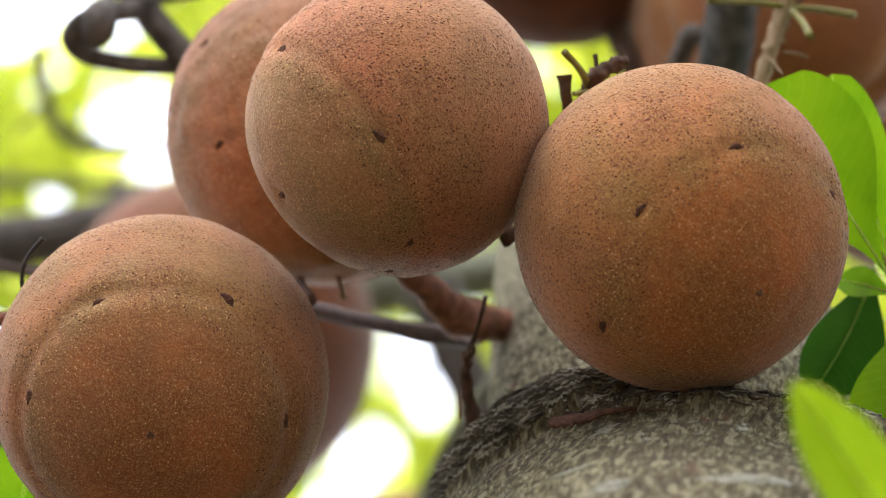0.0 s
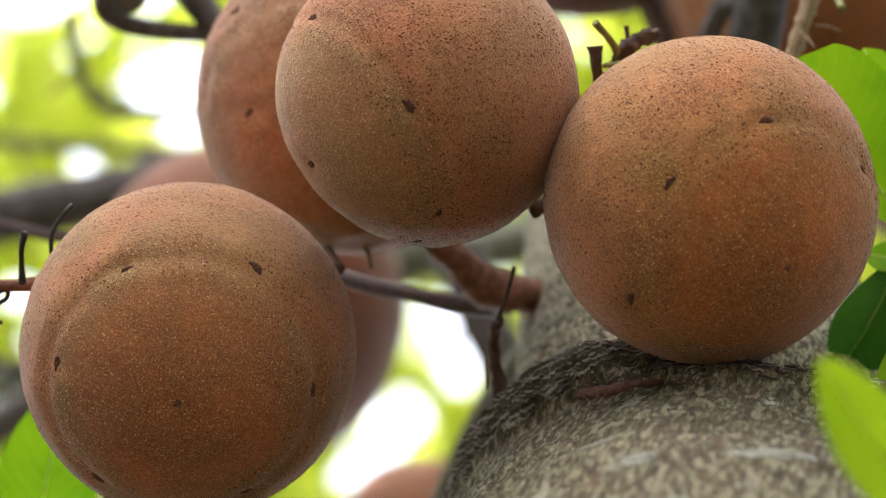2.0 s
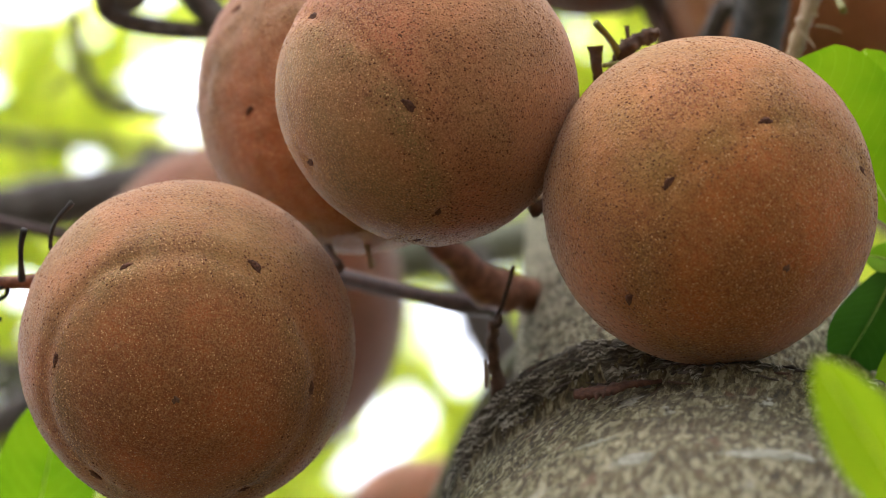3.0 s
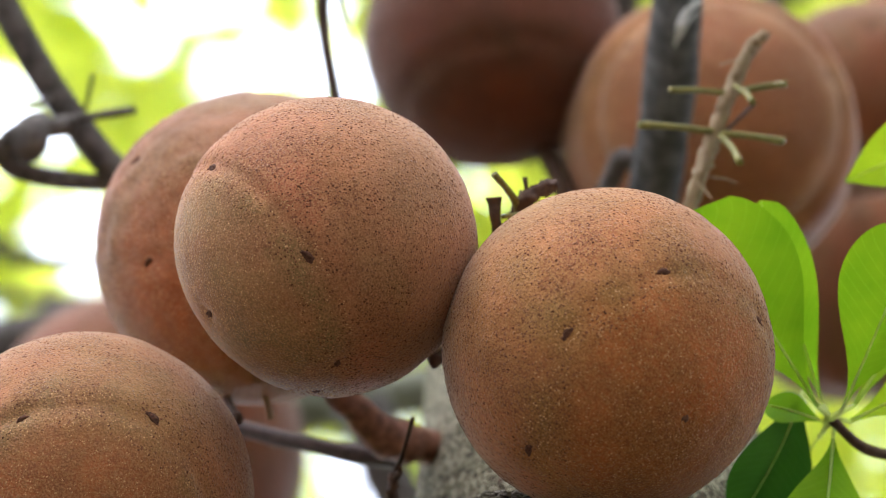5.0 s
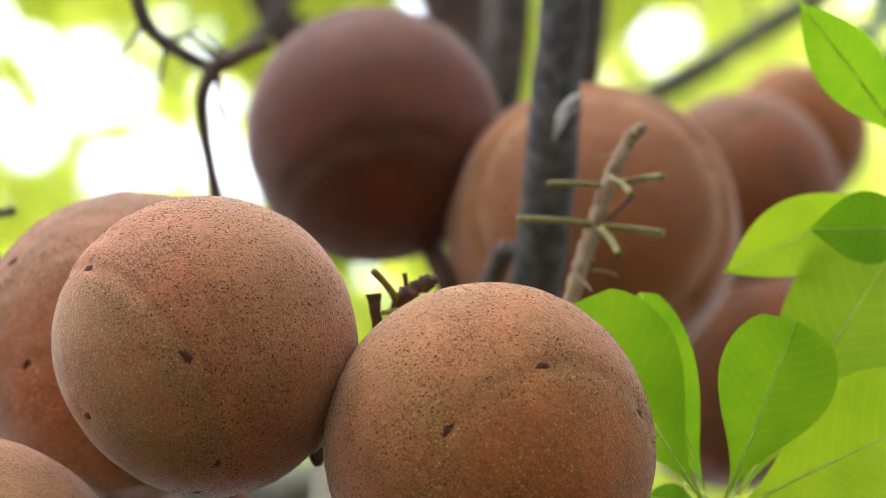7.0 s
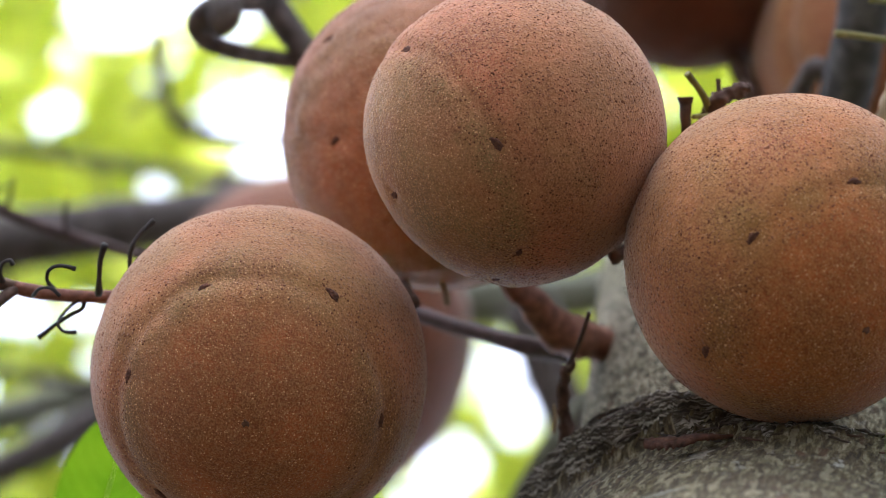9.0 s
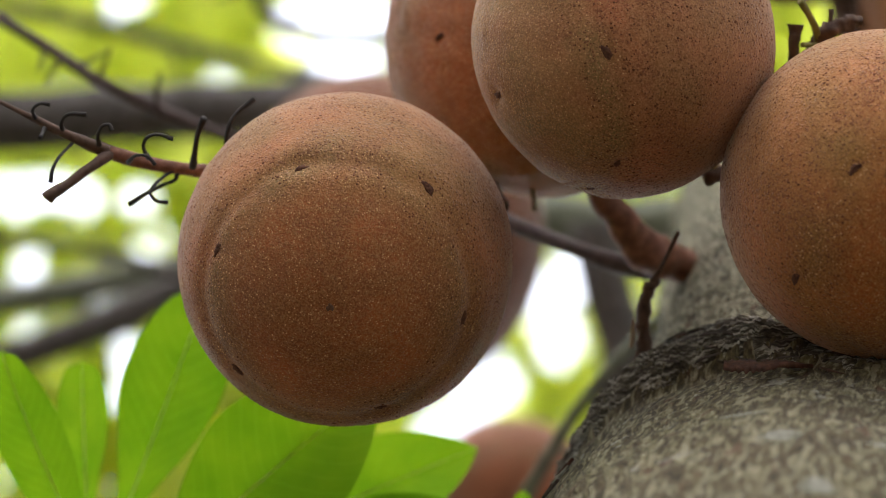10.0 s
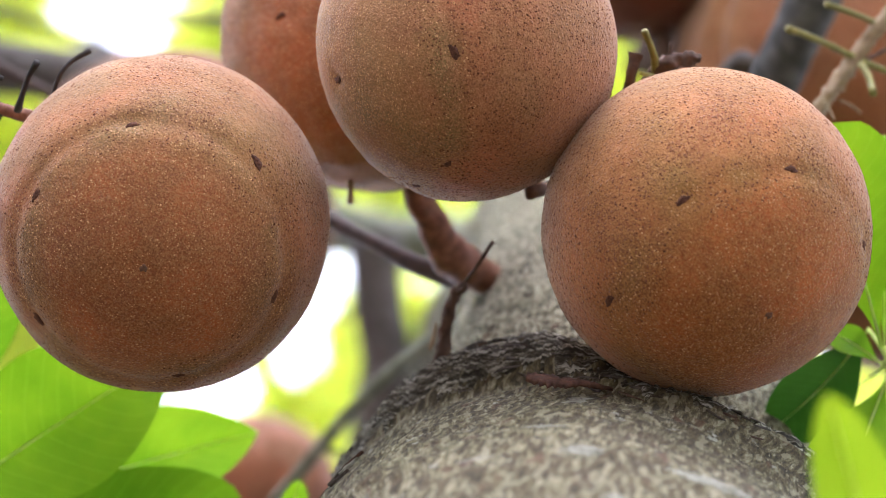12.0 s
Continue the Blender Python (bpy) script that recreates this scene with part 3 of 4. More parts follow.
def stub(parent, name, points, radii, material, label="", **more):
    return part(name, tube(points, radii, **{"sides": 8, "steps": 5, **more}), material, parent, label)


# thin dark stem rising past the fruits
post = stem("branch", "thin dark upright stem with peeling bark", "branch", [(0.1722, 1.0384, 2.6946), (0.1781, 0.9544, 2.7220), (0.1843, 0.8900, 2.7475), (0.1882, 0.8338, 2.7810), (0.1976, 0.7698, 2.8362), (0.2082, 0.6774, 2.9612)],
            [0.015, 0.0155, 0.0155, 0.014, 0.013, 0.012], POST, sides=20, rough=0.12)
for curl, w in (([(0.1820, 0.8496, 2.7274), (0.1831, 0.8372, 2.7257), (0.1847, 0.8304, 2.7283), (0.1896, 0.8266, 2.7326), (0.1959, 0.8256, 2.7388)], 0.0017),
                ([(0.1864, 0.8403, 2.7273), (0.1868, 0.8314, 2.7258), (0.1856, 0.8259, 2.7275), (0.1909, 0.8241, 2.7345)], 0.0008),
                ([(0.1845, 0.8429, 2.7253), (0.1852, 0.8327, 2.7218), (0.1884, 0.8292, 2.7245), (0.1928, 0.8289, 2.7304)], 0.0007)):
    stub(post, "bark_curl", curl, [w * 0.4] + [w] * (len(curl) - 2) + [w * 0.4], PEEL, "pale peeling curl of bark", rough=0.6, grain=400, steps=8)
side = stem("branch", "short grey side branch behind the fruits", "branch", [(0.1756, 0.9568, 2.7349), (0.1611, 0.9386, 2.7366), (0.1532, 0.9677, 2.7426), (0.1433, 1.0039, 2.7430)], [0.004, 0.006, 0.006, 0.006], LIMB, rough=0.15)

# broken flower stalk with cut pedicels
raceme = thing("flower_stalk", "dry broken flower stalk with short olive pedicels", "flower stalk", at=(0.1701, 0.8445, 2.5618))
stub(raceme, "stem", [(0.1657, 0.8625, 2.5472), (0.1745, 0.8333, 2.5708), (0.1862, 0.8156, 2.5994), (0.1968, 0.7974, 2.6211), (0.2076, 0.7840, 2.6388), (0.2159, 0.7776, 2.6435)],
     [0.0040, 0.0042, 0.0042, 0.0039, 0.0037, 0.0028], DRY, sides=16, steps=16, rough=0.45, grain=420)
for a, b in (((0.2159, 0.7778, 2.6433), (0.2176, 0.7771, 2.6437)), ((0.2135, 0.7788, 2.6426), (0.2124, 0.7757, 2.6453)), ((0.1869, 0.8209, 2.5875), (0.1769, 0.8203, 2.5815)), ((0.1774, 0.8243, 2.5781), (0.1839, 0.8232, 2.5635))):
    stub(raceme, "splinter", [a, (Vector(a) + Vector(b)) / 2 + Vector((0.0005, 0, 0)), b], [0.0009, 0.0007, 0.0003], DRY)
for a, b, m, r in (((0.1959, 0.7990, 2.6199), (0.1632, 0.7886, 2.6091), NUB, 0.0016), ((0.2003, 0.7980, 2.6204), (0.2245, 0.7904, 2.6172), NUB, 0.0019),
                   ((0.1983, 0.7927, 2.6175), (0.2038, 0.7844, 2.5943), NUB, 0.0017), ((0.1892, 0.8110, 2.6030), (0.1463, 0.7959, 2.5896), NUB, 0.0018),
                   ((0.1912, 0.8114, 2.6025), (0.2216, 0.8061, 2.5895), NUB, 0.0019), ((0.1896, 0.8056, 2.5927), (0.1957, 0.8010, 2.5663), NUB, 0.0020),
                   ((0.1900, 0.8128, 2.6015), (0.2099, 0.8061, 2.6202), TWIG, 0.0012), ((0.1846, 0.8218, 2.5796), (0.1993, 0.8308, 2.5857), DRY, 0.0006),
                   ((0.2047, 0.7882, 2.6356), (0.1917, 0.7914, 2.6340), DRY, 0.0006)):
    mid = (Vector(a) + Vector(b)) / 2 + Vector((0.001, 0, 0.001))
    stub(raceme, "pedicel", [a, mid, b], [r, r * 0.95, r * 1.1], m, "olive-green pedicel" if m is NUB else "", rough=0.15, grain=300)

# cluster of old stubs above the resting fruit
crown = thing("stalk_stub", "knobbly dark brown stalk stubs above a fruit", "stalk", at=(0.0783, 0.8029, 2.5153))
stub(crown, "stub", [(0.0728, 0.7998, 2.5036), (0.0701, 0.7840, 2.5021), (0.0696, 0.7783, 2.5069), (0.0693, 0.7758, 2.5090)], [0.0030, 0.0028, 0.0032, 0.0040], TWIG, rough=0.25, grain=250, sides=12)
stub(crown, "stub", [(0.0844, 0.7951, 2.5064), (0.0803, 0.7785, 2.5058), (0.0755, 0.7694, 2.5064), (0.0685, 0.7601, 2.5074)], [0.0028, 0.0022, 0.0016, 0.0018], NUB, rough=0.2, grain=250)
stub(crown, "stub", [(0.0851, 0.7773, 2.5064), (0.0846, 0.7727, 2.5103), (0.0838, 0.7678, 2.5144)], [0.0015, 0.0011, 0.0012], TWIG, rough=0.2, grain=250)
stub(crown, "stub", [(0.0831, 0.7889, 2.5117), (0.0770, 0.7746, 2.4945), (0.0724, 0.7715, 2.4901)], [0.0018, 0.0013, 0.0012], NUB)
stub(crown, "cone", [(0.0791, 0.7912, 2.5102), (0.0838, 0.7763, 2.5074), (0.0911, 0.7721, 2.5103), (0.0972, 0.7702, 2.5113), (0.0996, 0.7703, 2.5110)], [0.0030, 0.0042, 0.0034, 0.0028, 0.001], TWIG, "rough dark cone of bud scars", sides=16, steps=8, rough=0.7, grain=420)
# stubs in the gaps between the fruits
gap_stub = stem("stalk_stub", "short brown stub between the fruits", "stalk", [(0.0604, 0.8475, 2.4877), (0.0508, 0.8434, 2.4751), (0.0432, 0.8383, 2.4635), (0.0391, 0.8399, 2.4617)], [0.003, 0.0034, 0.0038, 0.0030], TWIG, rough=0.35, grain=260, sides=12)
stub(gap_stub, "stub", [(0.0495, 0.8434, 2.4750), (0.0434, 0.8351, 2.4668), (0.0390, 0.8332, 2.4603)], [0.0016, 0.0014, 0.001], DRY)
stem("stalk_stub", "tiny dry stub under a fruit", "stalk", [(-0.0433, 0.9101, 2.5149), (-0.0411, 0.9072, 2.5019), (-0.0386, 0.9135, 2.4956)], [0.0017, 0.0015, 0.0018], DRY, rough=0.3, grain=300)

stem("stalk_stub", "dark round stub below a fruit", "stalk", [(-0.0657, 0.9213, 2.5283), (-0.0598, 0.9044, 2.4970), (-0.0537, 0.8855, 2.4676)], [0.0022, 0.0022, 0.0030], TWIG, rough=0.3, grain=300, sides=12)

# twig lying against the trunk
twig = stem("twig", "knobbly brown twig standing on the scarred bark", "twig", [(0.0269, 0.9214, 2.4066), (0.0245, 0.9127, 2.4153), (0.0227, 0.9039, 2.4240), (0.0217, 0.8970, 2.4309), (0.0234, 0.8908, 2.4368)], [0.0034, 0.0036, 0.0030, 0.0031, 0.0026], TWIG, rough=0.6, grain=300, sides=14, steps=10)
stub(twig, "shoot", [(0.0234, 0.8908, 2.4368), (0.0273, 0.8791, 2.4399), (0.0317, 0.8630, 2.4473)], [0.0014, 0.0011, 0.0010], TWIG)
stub(twig, "thorn", [(0.0225, 0.8927, 2.4350), (0.0256, 0.8861, 2.4332), (0.0259, 0.8840, 2.4353)], [0.0018, 0.0016, 0.0008], TWIG)
stub(twig, "sliver", [(0.0188, 0.9184, 2.4181), (0.0191, 0.9142, 2.4222), (0.0179, 0.9083, 2.4280)], [0.0008, 0.0014, 0.0005], DRY)

# fruiting branch that springs from the trunk
fork = thing("branch", "smooth pinkish-brown young branch springing from the trunk", "branch", at=(0.0474, 0.9783, 2.5492))
stub(fork, "stem", [(0.0800, 1.0020, 2.5560), (0.0455, 0.9770, 2.5370), (0.0281, 0.9553, 2.5195), (0.0181, 0.9457, 2.5156), (0.0069, 0.9314, 2.5163), (-0.0040, 0.9205, 2.5204), (-0.0147, 0.9156, 2.5348), (-0.0313, 0.9360, 2.5957)], [0.0090, 0.0098, 0.0112, 0.0102, 0.0082, 0.0075, 0.0070, 0.0066], PINK, sides=20, steps=10, rough=0.25, grain=90)
stub(fork, "side_shoot", [(0.0261, 0.9660, 2.5215), (0.0066, 0.9740, 2.5280), (-0.0178, 0.9814, 2.5417), (-0.0365, 0.9893, 2.5545), (-0.0588, 0.9956, 2.5685), (-0.0880, 1.0031, 2.5871)], [0.0075, 0.0054, 0.0046, 0.0046, 0.0044, 0.0042], SHOOT, "purplish-brown side shoot", sides=12, rough=0.15)

# bare fruiting stalk with curled pedicels
stalk = thing("flower_stalk", "reddish bare stalk with dark curled pedicels beside a fruit", "flower stalk", at=(-0.1907, 0.8574, 2.4291))
stub(stalk, "stem", [(-0.1778, 0.8903, 2.4614), (-0.1952, 0.8652, 2.4371), (-0.2109, 0.8570, 2.4281), (-0.2275, 0.8522, 2.4238), (-0.2414, 0.8464, 2.4206)], [0.0036, 0.0034, 0.0031, 0.0034, 0.0034], PINK, sides=14, rough=0.15, grain=120)
stub(stalk, "tip", [(-0.2406, 0.8466, 2.4205), (-0.2526, 0.8402, 2.4181), (-0.2638, 0.8334, 2.4161), (-0.2762, 0.8303, 2.4184), (-0.2954, 0.8256, 2.4219)], [0.0033, 0.0029, 0.0022, 0.0016, 0.0008], TWIG, "dark withered stalk tip", sides=12, rough=0.2, grain=160)
stub(stalk, "cut_shoot", [(-0.2400, 0.8469, 2.4202), (-0.2462, 0.8443, 2.4063), (-0.2545, 0.8469, 2.3951), (-0.2593, 0.8460, 2.3875), (-0.2613, 0.8478, 2.3856)], [0.0030, 0.0024, 0.0024, 0.0028, 0.0034], TWIG, "brown cut shoot", sides=12, rough=0.15, grain=200)
def curl(pts, r):
    stub(stalk, "pedicel", pts, [r * 1.5] + [r] * (len(pts) - 2) + [r * 1.35], DARK_TWIG, "dark curled pedicel", rough=0.15, grain=400)


curl([(-0.1870, 0.8507, 2.4360), (-0.1878, 0.8415, 2.4372), (-0.1865, 0.8323, 2.4384), (-0.1833, 0.8278, 2.4431), (-0.1769, 0.8230, 2.4484)], 0.0011)
curl([(-0.2013, 0.8520, 2.4257), (-0.1999, 0.8385, 2.4232), (-0.1989, 0.8289, 2.4249), (-0.1965, 0.8196, 2.4263)], 0.0013)
curl([(-0.2219, 0.8468, 2.4216), (-0.2231, 0.8357, 2.4165), (-0.2213, 0.8285, 2.4158), (-0.2156, 0.8229, 2.4136), (-0.2081, 0.8239, 2.4132)], 0.0009)
curl([(-0.2449, 0.8405, 2.4182), (-0.2451, 0.8332, 2.4175), (-0.2426, 0.8264, 2.4165), (-0.2396, 0.8256, 2.4174), (-0.2380, 0.8274, 2.4157)], 0.0009)
curl([(-0.2617, 0.8333, 2.4163), (-0.2615, 0.8262, 2.4154), (-0.2573, 0.8196, 2.4142), (-0.2496, 0.8192, 2.4151)], 0.0009)
curl([(-0.2554, 0.8392, 2.4189), (-0.2574, 0.8383, 2.4116), (-0.2591, 0.8342, 2.3995), (-0.2599, 0.8343, 2.3913), (-0.2599, 0.8387, 2.3868)], 0.0008)
curl([(-0.2091, 0.8569, 2.4283), (-0.2135, 0.8560, 2.4209), (-0.2158, 0.8513, 2.4093), (-0.2165, 0.8503, 2.4022), (-0.2132, 0.8526, 2.4001), (-0.2076, 0.8527, 2.4004)], 0.0008)
curl([(-0.2091, 0.8569, 2.4283), (-0.2095, 0.8610, 2.4242), (-0.2153, 0.8635, 2.4213), (-0.2227, 0.8673, 2.4170), (-0.2293, 0.8713, 2.4126)], 0.0010)
curl([(-0.2301, 0.8451, 2.4147), (-0.2250, 0.8346, 2.4094), (-0.2188, 0.8303, 2.4060), (-0.2144, 0.8329, 2.4037)], 0.0008)
curl([(-0.2748, 0.8308, 2.4180), (-0.2758, 0.8237, 2.4170), (-0.2718, 0.8174, 2.4155), (-0.2671, 0.8173, 2.4159)], 0.0008)
curl([(-0.2700, 0.8324, 2.4167), (-0.2694, 0.8308, 2.4102), (-0.2690, 0.8284, 2.4047)], 0.0009)

# limbs and branches of the crown behind
def offshoots(branch, pts, r, count, seed):
    """A few short side twigs on a bare branch."""
    rng = random.Random(seed)
    p = smooth_path([(*q, 0) for q in pts], 6)
    for n in range(count):
        at = rng.randrange(4, len(p) - 4)
        a, ahead = Vector(p[at][:3].tolist()), Vector((p[at + 1][:3] - p[at - 1][:3]).tolist()).normalized()
        out = (ahead.cross(Vector((0, 1, 0.4))).normalized() * rng.choice((-1, 1)) + 0.5 * ahead).normalized()
        ln = r * rng.uniform(5, 9)
        stub(branch, "side_twig", [a, a + out * ln * 0.5 + ahead * ln * 0.06, a + out * ln], [r * 0.5, r * 0.36, r * 0.2], LIMB)


def limb(pts, r, words):
    """A limb of the crown; short twigs belong to the knotted branch."""
    width = [r * (1.05 - 0.1 * n / len(pts)) for n in range(len(pts))]
    if words.startswith(("dark hooked", "short dark")):
        return stub(made[6], "side_twig", pts, width, LIMB, words, sides=10, rough=0.2, grain=14)
    wood = SHOOT if words.startswith("redd") else OLIVE_LIMB if words.startswith("grey") else BROWN_LIMB if words.startswith(("brown upright", "hanging")) else LIMB
    made.append(stem("branch", words, "branch", pts, width, wood, sides=12, rough=0.2, grain=14))
    if "knotted" not in words:
        offshoots(made[-1], pts, min(r, 0.009), 3 if words.startswith(("thin", "hanging")) else 2, len(made))


made = []
limb([(-0.7185, 1.7740, 3.3301), (-0.5744, 1.7600, 3.3536), (-0.4642, 1.7454, 3.3755), (-0.3425, 1.7321, 3.3968), (-0.1992, 1.7130, 3.4254)], 0.0290, "thick dark brown limb out of focus")
limb([(-0.3854, 1.0423, 2.7149), (-0.3465, 1.0462, 2.6973), (-0.3151, 1.0484, 2.6811), (-0.2762, 1.0576, 2.6744), (-0.2358, 1.0652, 2.6693), (-0.1950, 1.0868, 2.6826)], 0.003403, "reddish bare branch with small nodes")
limb([(-0.7942, 1.9047, 3.6782), (-0.6171, 1.9118, 3.6827), (-0.4710, 1.9250, 3.6790), (-0.3739, 1.9315, 3.6788), (-0.2123, 1.9416, 3.6791)], 0.007676, "thin dark branch out of focus")
limb([(-0.3450, 1.4564, 3.3508), (-0.3355, 1.4923, 3.3154), (-0.3231, 1.5116, 3.2967), (-0.2958, 1.5223, 3.2879), (-0.2494, 1.5243, 3.2888), (-0.1789, 1.5172, 3.3006)], 0.006141, "thin dark curved branch out of focus")
limb([(-0.7119, 2.1402, 3.2853), (-0.5953, 2.1017, 3.3317), (-0.5199, 2.0749, 3.3636), (-0.4397, 2.0395, 3.4044), (-0.3303, 1.9948, 3.4565)], 0.02026, "dark limb out of focus")
limb([(-0.6733, 1.9298, 3.3380), (-0.5267, 1.9267, 3.3507), (-0.4252, 1.9350, 3.3489), (-0.3176, 1.9455, 3.3454)], 0.006473, "thin brown branch out of focus")
limb([(-0.2231, 0.8477, 2.8239), (-0.1928, 0.8907, 2.7831), (-0.1744, 0.9122, 2.7627), (-0.1559, 0.9312, 2.7446), (-0.1376, 0.9466, 2.7299), (-0.1093, 0.9643, 2.7128)], 0.00860, "dark knotted branch against the sky")
limb([(-0.1641, 0.9180, 2.7360), (-0.1743, 0.9047, 2.7169), (-0.1867, 0.8971, 2.7032), (-0.1958, 0.9042, 2.6968), (-0.1918, 0.9216, 2.7017), (-0.1727, 0.9354, 2.7094), (-0.1491, 0.9519, 2.7253), (-0.1173, 0.9618, 2.7363)], 0.00547, "dark hooked branch out of focus")
limb([(-0.1609, 0.9155, 2.7382), (-0.1462, 0.9039, 2.7275), (-0.1222, 0.8914, 2.7174)], 0.00258, "short dark twig out of focus")
limb([(-0.1550, 0.9138, 2.7397), (-0.1508, 0.8973, 2.7338), (-0.1469, 0.8818, 2.7375)], 0.00129, "short dark twig out of focus")
limb([(0.0203, 0.8341, 2.8007), (0.0040, 0.8408, 2.7960), (-0.0097, 0.8474, 2.7912), (-0.0166, 0.8592, 2.7825), (-0.0158, 0.8750, 2.7709), (-0.0126, 0.8906, 2.7591), (-0.0081, 0.9087, 2.7450)], 0.0042, "hanging brown twig out of focus")
limb([(-0.0561, 0.8082, 2.8286), (-0.0498, 0.8286, 2.8152), (-0.0353, 0.8414, 2.8069), (-0.0099, 0.8532, 2.7993)], 0.0040, "thin dark bent branch out of focus")
limb([(-0.0443, 1.2930, 3.4236), (-0.0094, 1.2878, 3.4250), (0.0255, 1.2654, 3.4407), (0.0655, 1.2216, 3.4738)], 0.007484, "dark branch out of focus")
limb([(0.2233, 1.0142, 3.3364), (0.2185, 1.0969, 3.2678), (0.2138, 1.1452, 3.2279), (0.2069, 1.1867, 3.1938), (0.1930, 1.2766, 3.1199)], 0.01701, "dark upright branch out of focus")
limb([(0.2891, 1.0408, 3.3828), (0.2874, 1.1258, 3.3120), (0.2825, 1.1755, 3.2710), (0.2768, 1.2181, 3.2358), (0.2626, 1.3106, 3.1599)], 0.01474, "dark upright branch out of focus")
limb([(-0.8420, 2.4949, 3.7164), (-0.6917, 2.4688, 3.7533), (-0.5004, 2.4267, 3.8093), (-0.3654, 2.3987, 3.8471)], 0.02226, "grey slanting limb out of focus")
limb([(-0.1328, 2.2078, 3.7501), (-0.0329, 2.1845, 3.7653), (0.0776, 2.1689, 3.7722), (0.2191, 2.1400, 3.7897)], 0.03178, "grey slanting limb out of focus")
limb([(0.2082, 1.1916, 3.8579), (0.2130, 1.3815, 3.6990), (0.2194, 1.4418, 3.6481), (0.2237, 1.4934, 3.6046), (0.2344, 1.6054, 3.5102)], 0.0349, "brown upright limb out of focus")
limb([(0.0002, 1.2854, 3.6489), (0.0268, 1.3421, 3.5993), (0.0561, 1.3781, 3.5667), (0.0907, 1.4221, 3.5270)], 0.01827, "brown upright limb out of focus")
limb([(0.3684, 1.5560, 3.6884), (0.4390, 1.5262, 3.7073), (0.5037, 1.4965, 3.7265), (0.5744, 1.4599, 3.7511), (0.7215, 1.3886, 3.7980)], 0.01295, "grey slanting limb out of focus")
limb([(-0.0347, 1.3843, 2.6361), (-0.0155, 1.3033, 2.6341), (0.0031, 1.2419, 2.6448), (0.0212, 1.1985, 2.6540), (0.0417, 1.1409, 2.6450), (0.0643, 1.0723, 2.6147)], 0.0042, "grey branch out of focus beside the trunk")
limb([(0.0073, 1.7798, 3.3678), (0.0343, 1.8267, 3.3183), (0.0564, 1.8626, 3.2805), (0.0683, 1.9090, 3.2322), (0.0795, 1.9804, 3.1584)], 0.02589, "dark limb out of focus behind the trunk")
stem("stalk_stub", "brown fruit stalk out of focus below a dark fruit", "stalk", [(0.1211, 1.0364, 2.8811), (0.1268, 1.0286, 2.8426), (0.1333, 1.0275, 2.8132), (0.1386, 1.0438, 2.7991)], [0.005854, 0.006586, 0.006952, 0.006952], TWIG, sides=12, rough=0.15, grain=30)
stub(made[6], "knot", [(-0.1753, 0.9049, 2.7273), (-0.1797, 0.9011, 2.7098), (-0.1812, 0.9021, 2.6984), (-0.1853, 0.9123, 2.6996)], [0.0039, 0.0097, 0.0103, 0.0045], LIMB, "dark round knot", sides=14, rough=0.2, grain=30)
for pts in ([(-0.1376, 0.9466, 2.7299), (-0.1327, 0.9450, 2.7102), (-0.1349, 0.9570, 2.6991)], [(-0.1744, 0.9122, 2.7627), (-0.1773, 0.9087, 2.7450), (-0.1851, 0.9004, 2.7318)], [(-0.1194, 0.9511, 2.7253), (-0.1145, 0.9462, 2.7297), (-0.1122, 0.9401, 2.7353)]):
    stub(made[6], "side_twig", pts, [0.0027, 0.002, 0.0013], LIMB)
for pts in ([(-0.3151, 1.0484, 2.6811), (-0.3098, 1.0347, 2.6791), (-0.3062, 1.0190, 2.6789)], [(-0.2762, 1.0576, 2.6744), (-0.2766, 1.0431, 2.6728), (-0.2740, 1.0267, 2.6733)], [(-0.3368, 1.0408, 2.6873), (-0.3426, 1.0469, 2.6808), (-0.3450, 1.0530, 2.6745)]):
    stub(made[1], "side_twig", pts, [0.001701, 0.001361, 0.001021], SHOOT)

# torn bark along the shoulder
def collar_mesh():
    """A ragged dark band where the bark has torn open above the bulge."""
    bm = bmesh.new()
    uv = bm.loops.layers.uv.new("UVMap")
    cols = []
    for n in range(440):
        a = radians(158 + n * 0.5)
        o = Vector((math.cos(a), math.sin(a), 0))
        left = 0.5 - 0.5 * math.cos(a)
        lip = lip_height(o)
        deep = 0.010 + 0.016 * left + 0.014 * left**4 + 0.012 * noise.noise(o * 9) + 0.012 * noise.noise(o * 34)
        col = []
        for q in range(15):
            t = q / 14
            z = lip + 0.016 - (0.016 + max(deep, 0.004)) * t
            p, up = bole(o, z, lip)
            edge = min(1, 6 * t, 6 * (1 - t))
            d = 0.0035 * noise.noise(p * 22) + edge * (0.0012 + 0.003 * noise.noise(Vector((a * 9, z * 420, 0))) + 0.002 * noise.noise(Vector((a * 40, z * 700, 3)))) - 0.003 * (1 - edge)
            col.append((bm.verts.new(p + o * d), a * 0.12, z))
        cols.append(col)
    for c0, c1 in zip(cols, cols[1:]):
        for q in range(14):
            quad = (c0[q], c0[q + 1], c1[q + 1], c1[q])
            f = bm.faces.new([v[0] for v in quad])
            for loop, v in zip(f.loops, quad):
                loop[uv].uv = v[1:]
    return bm


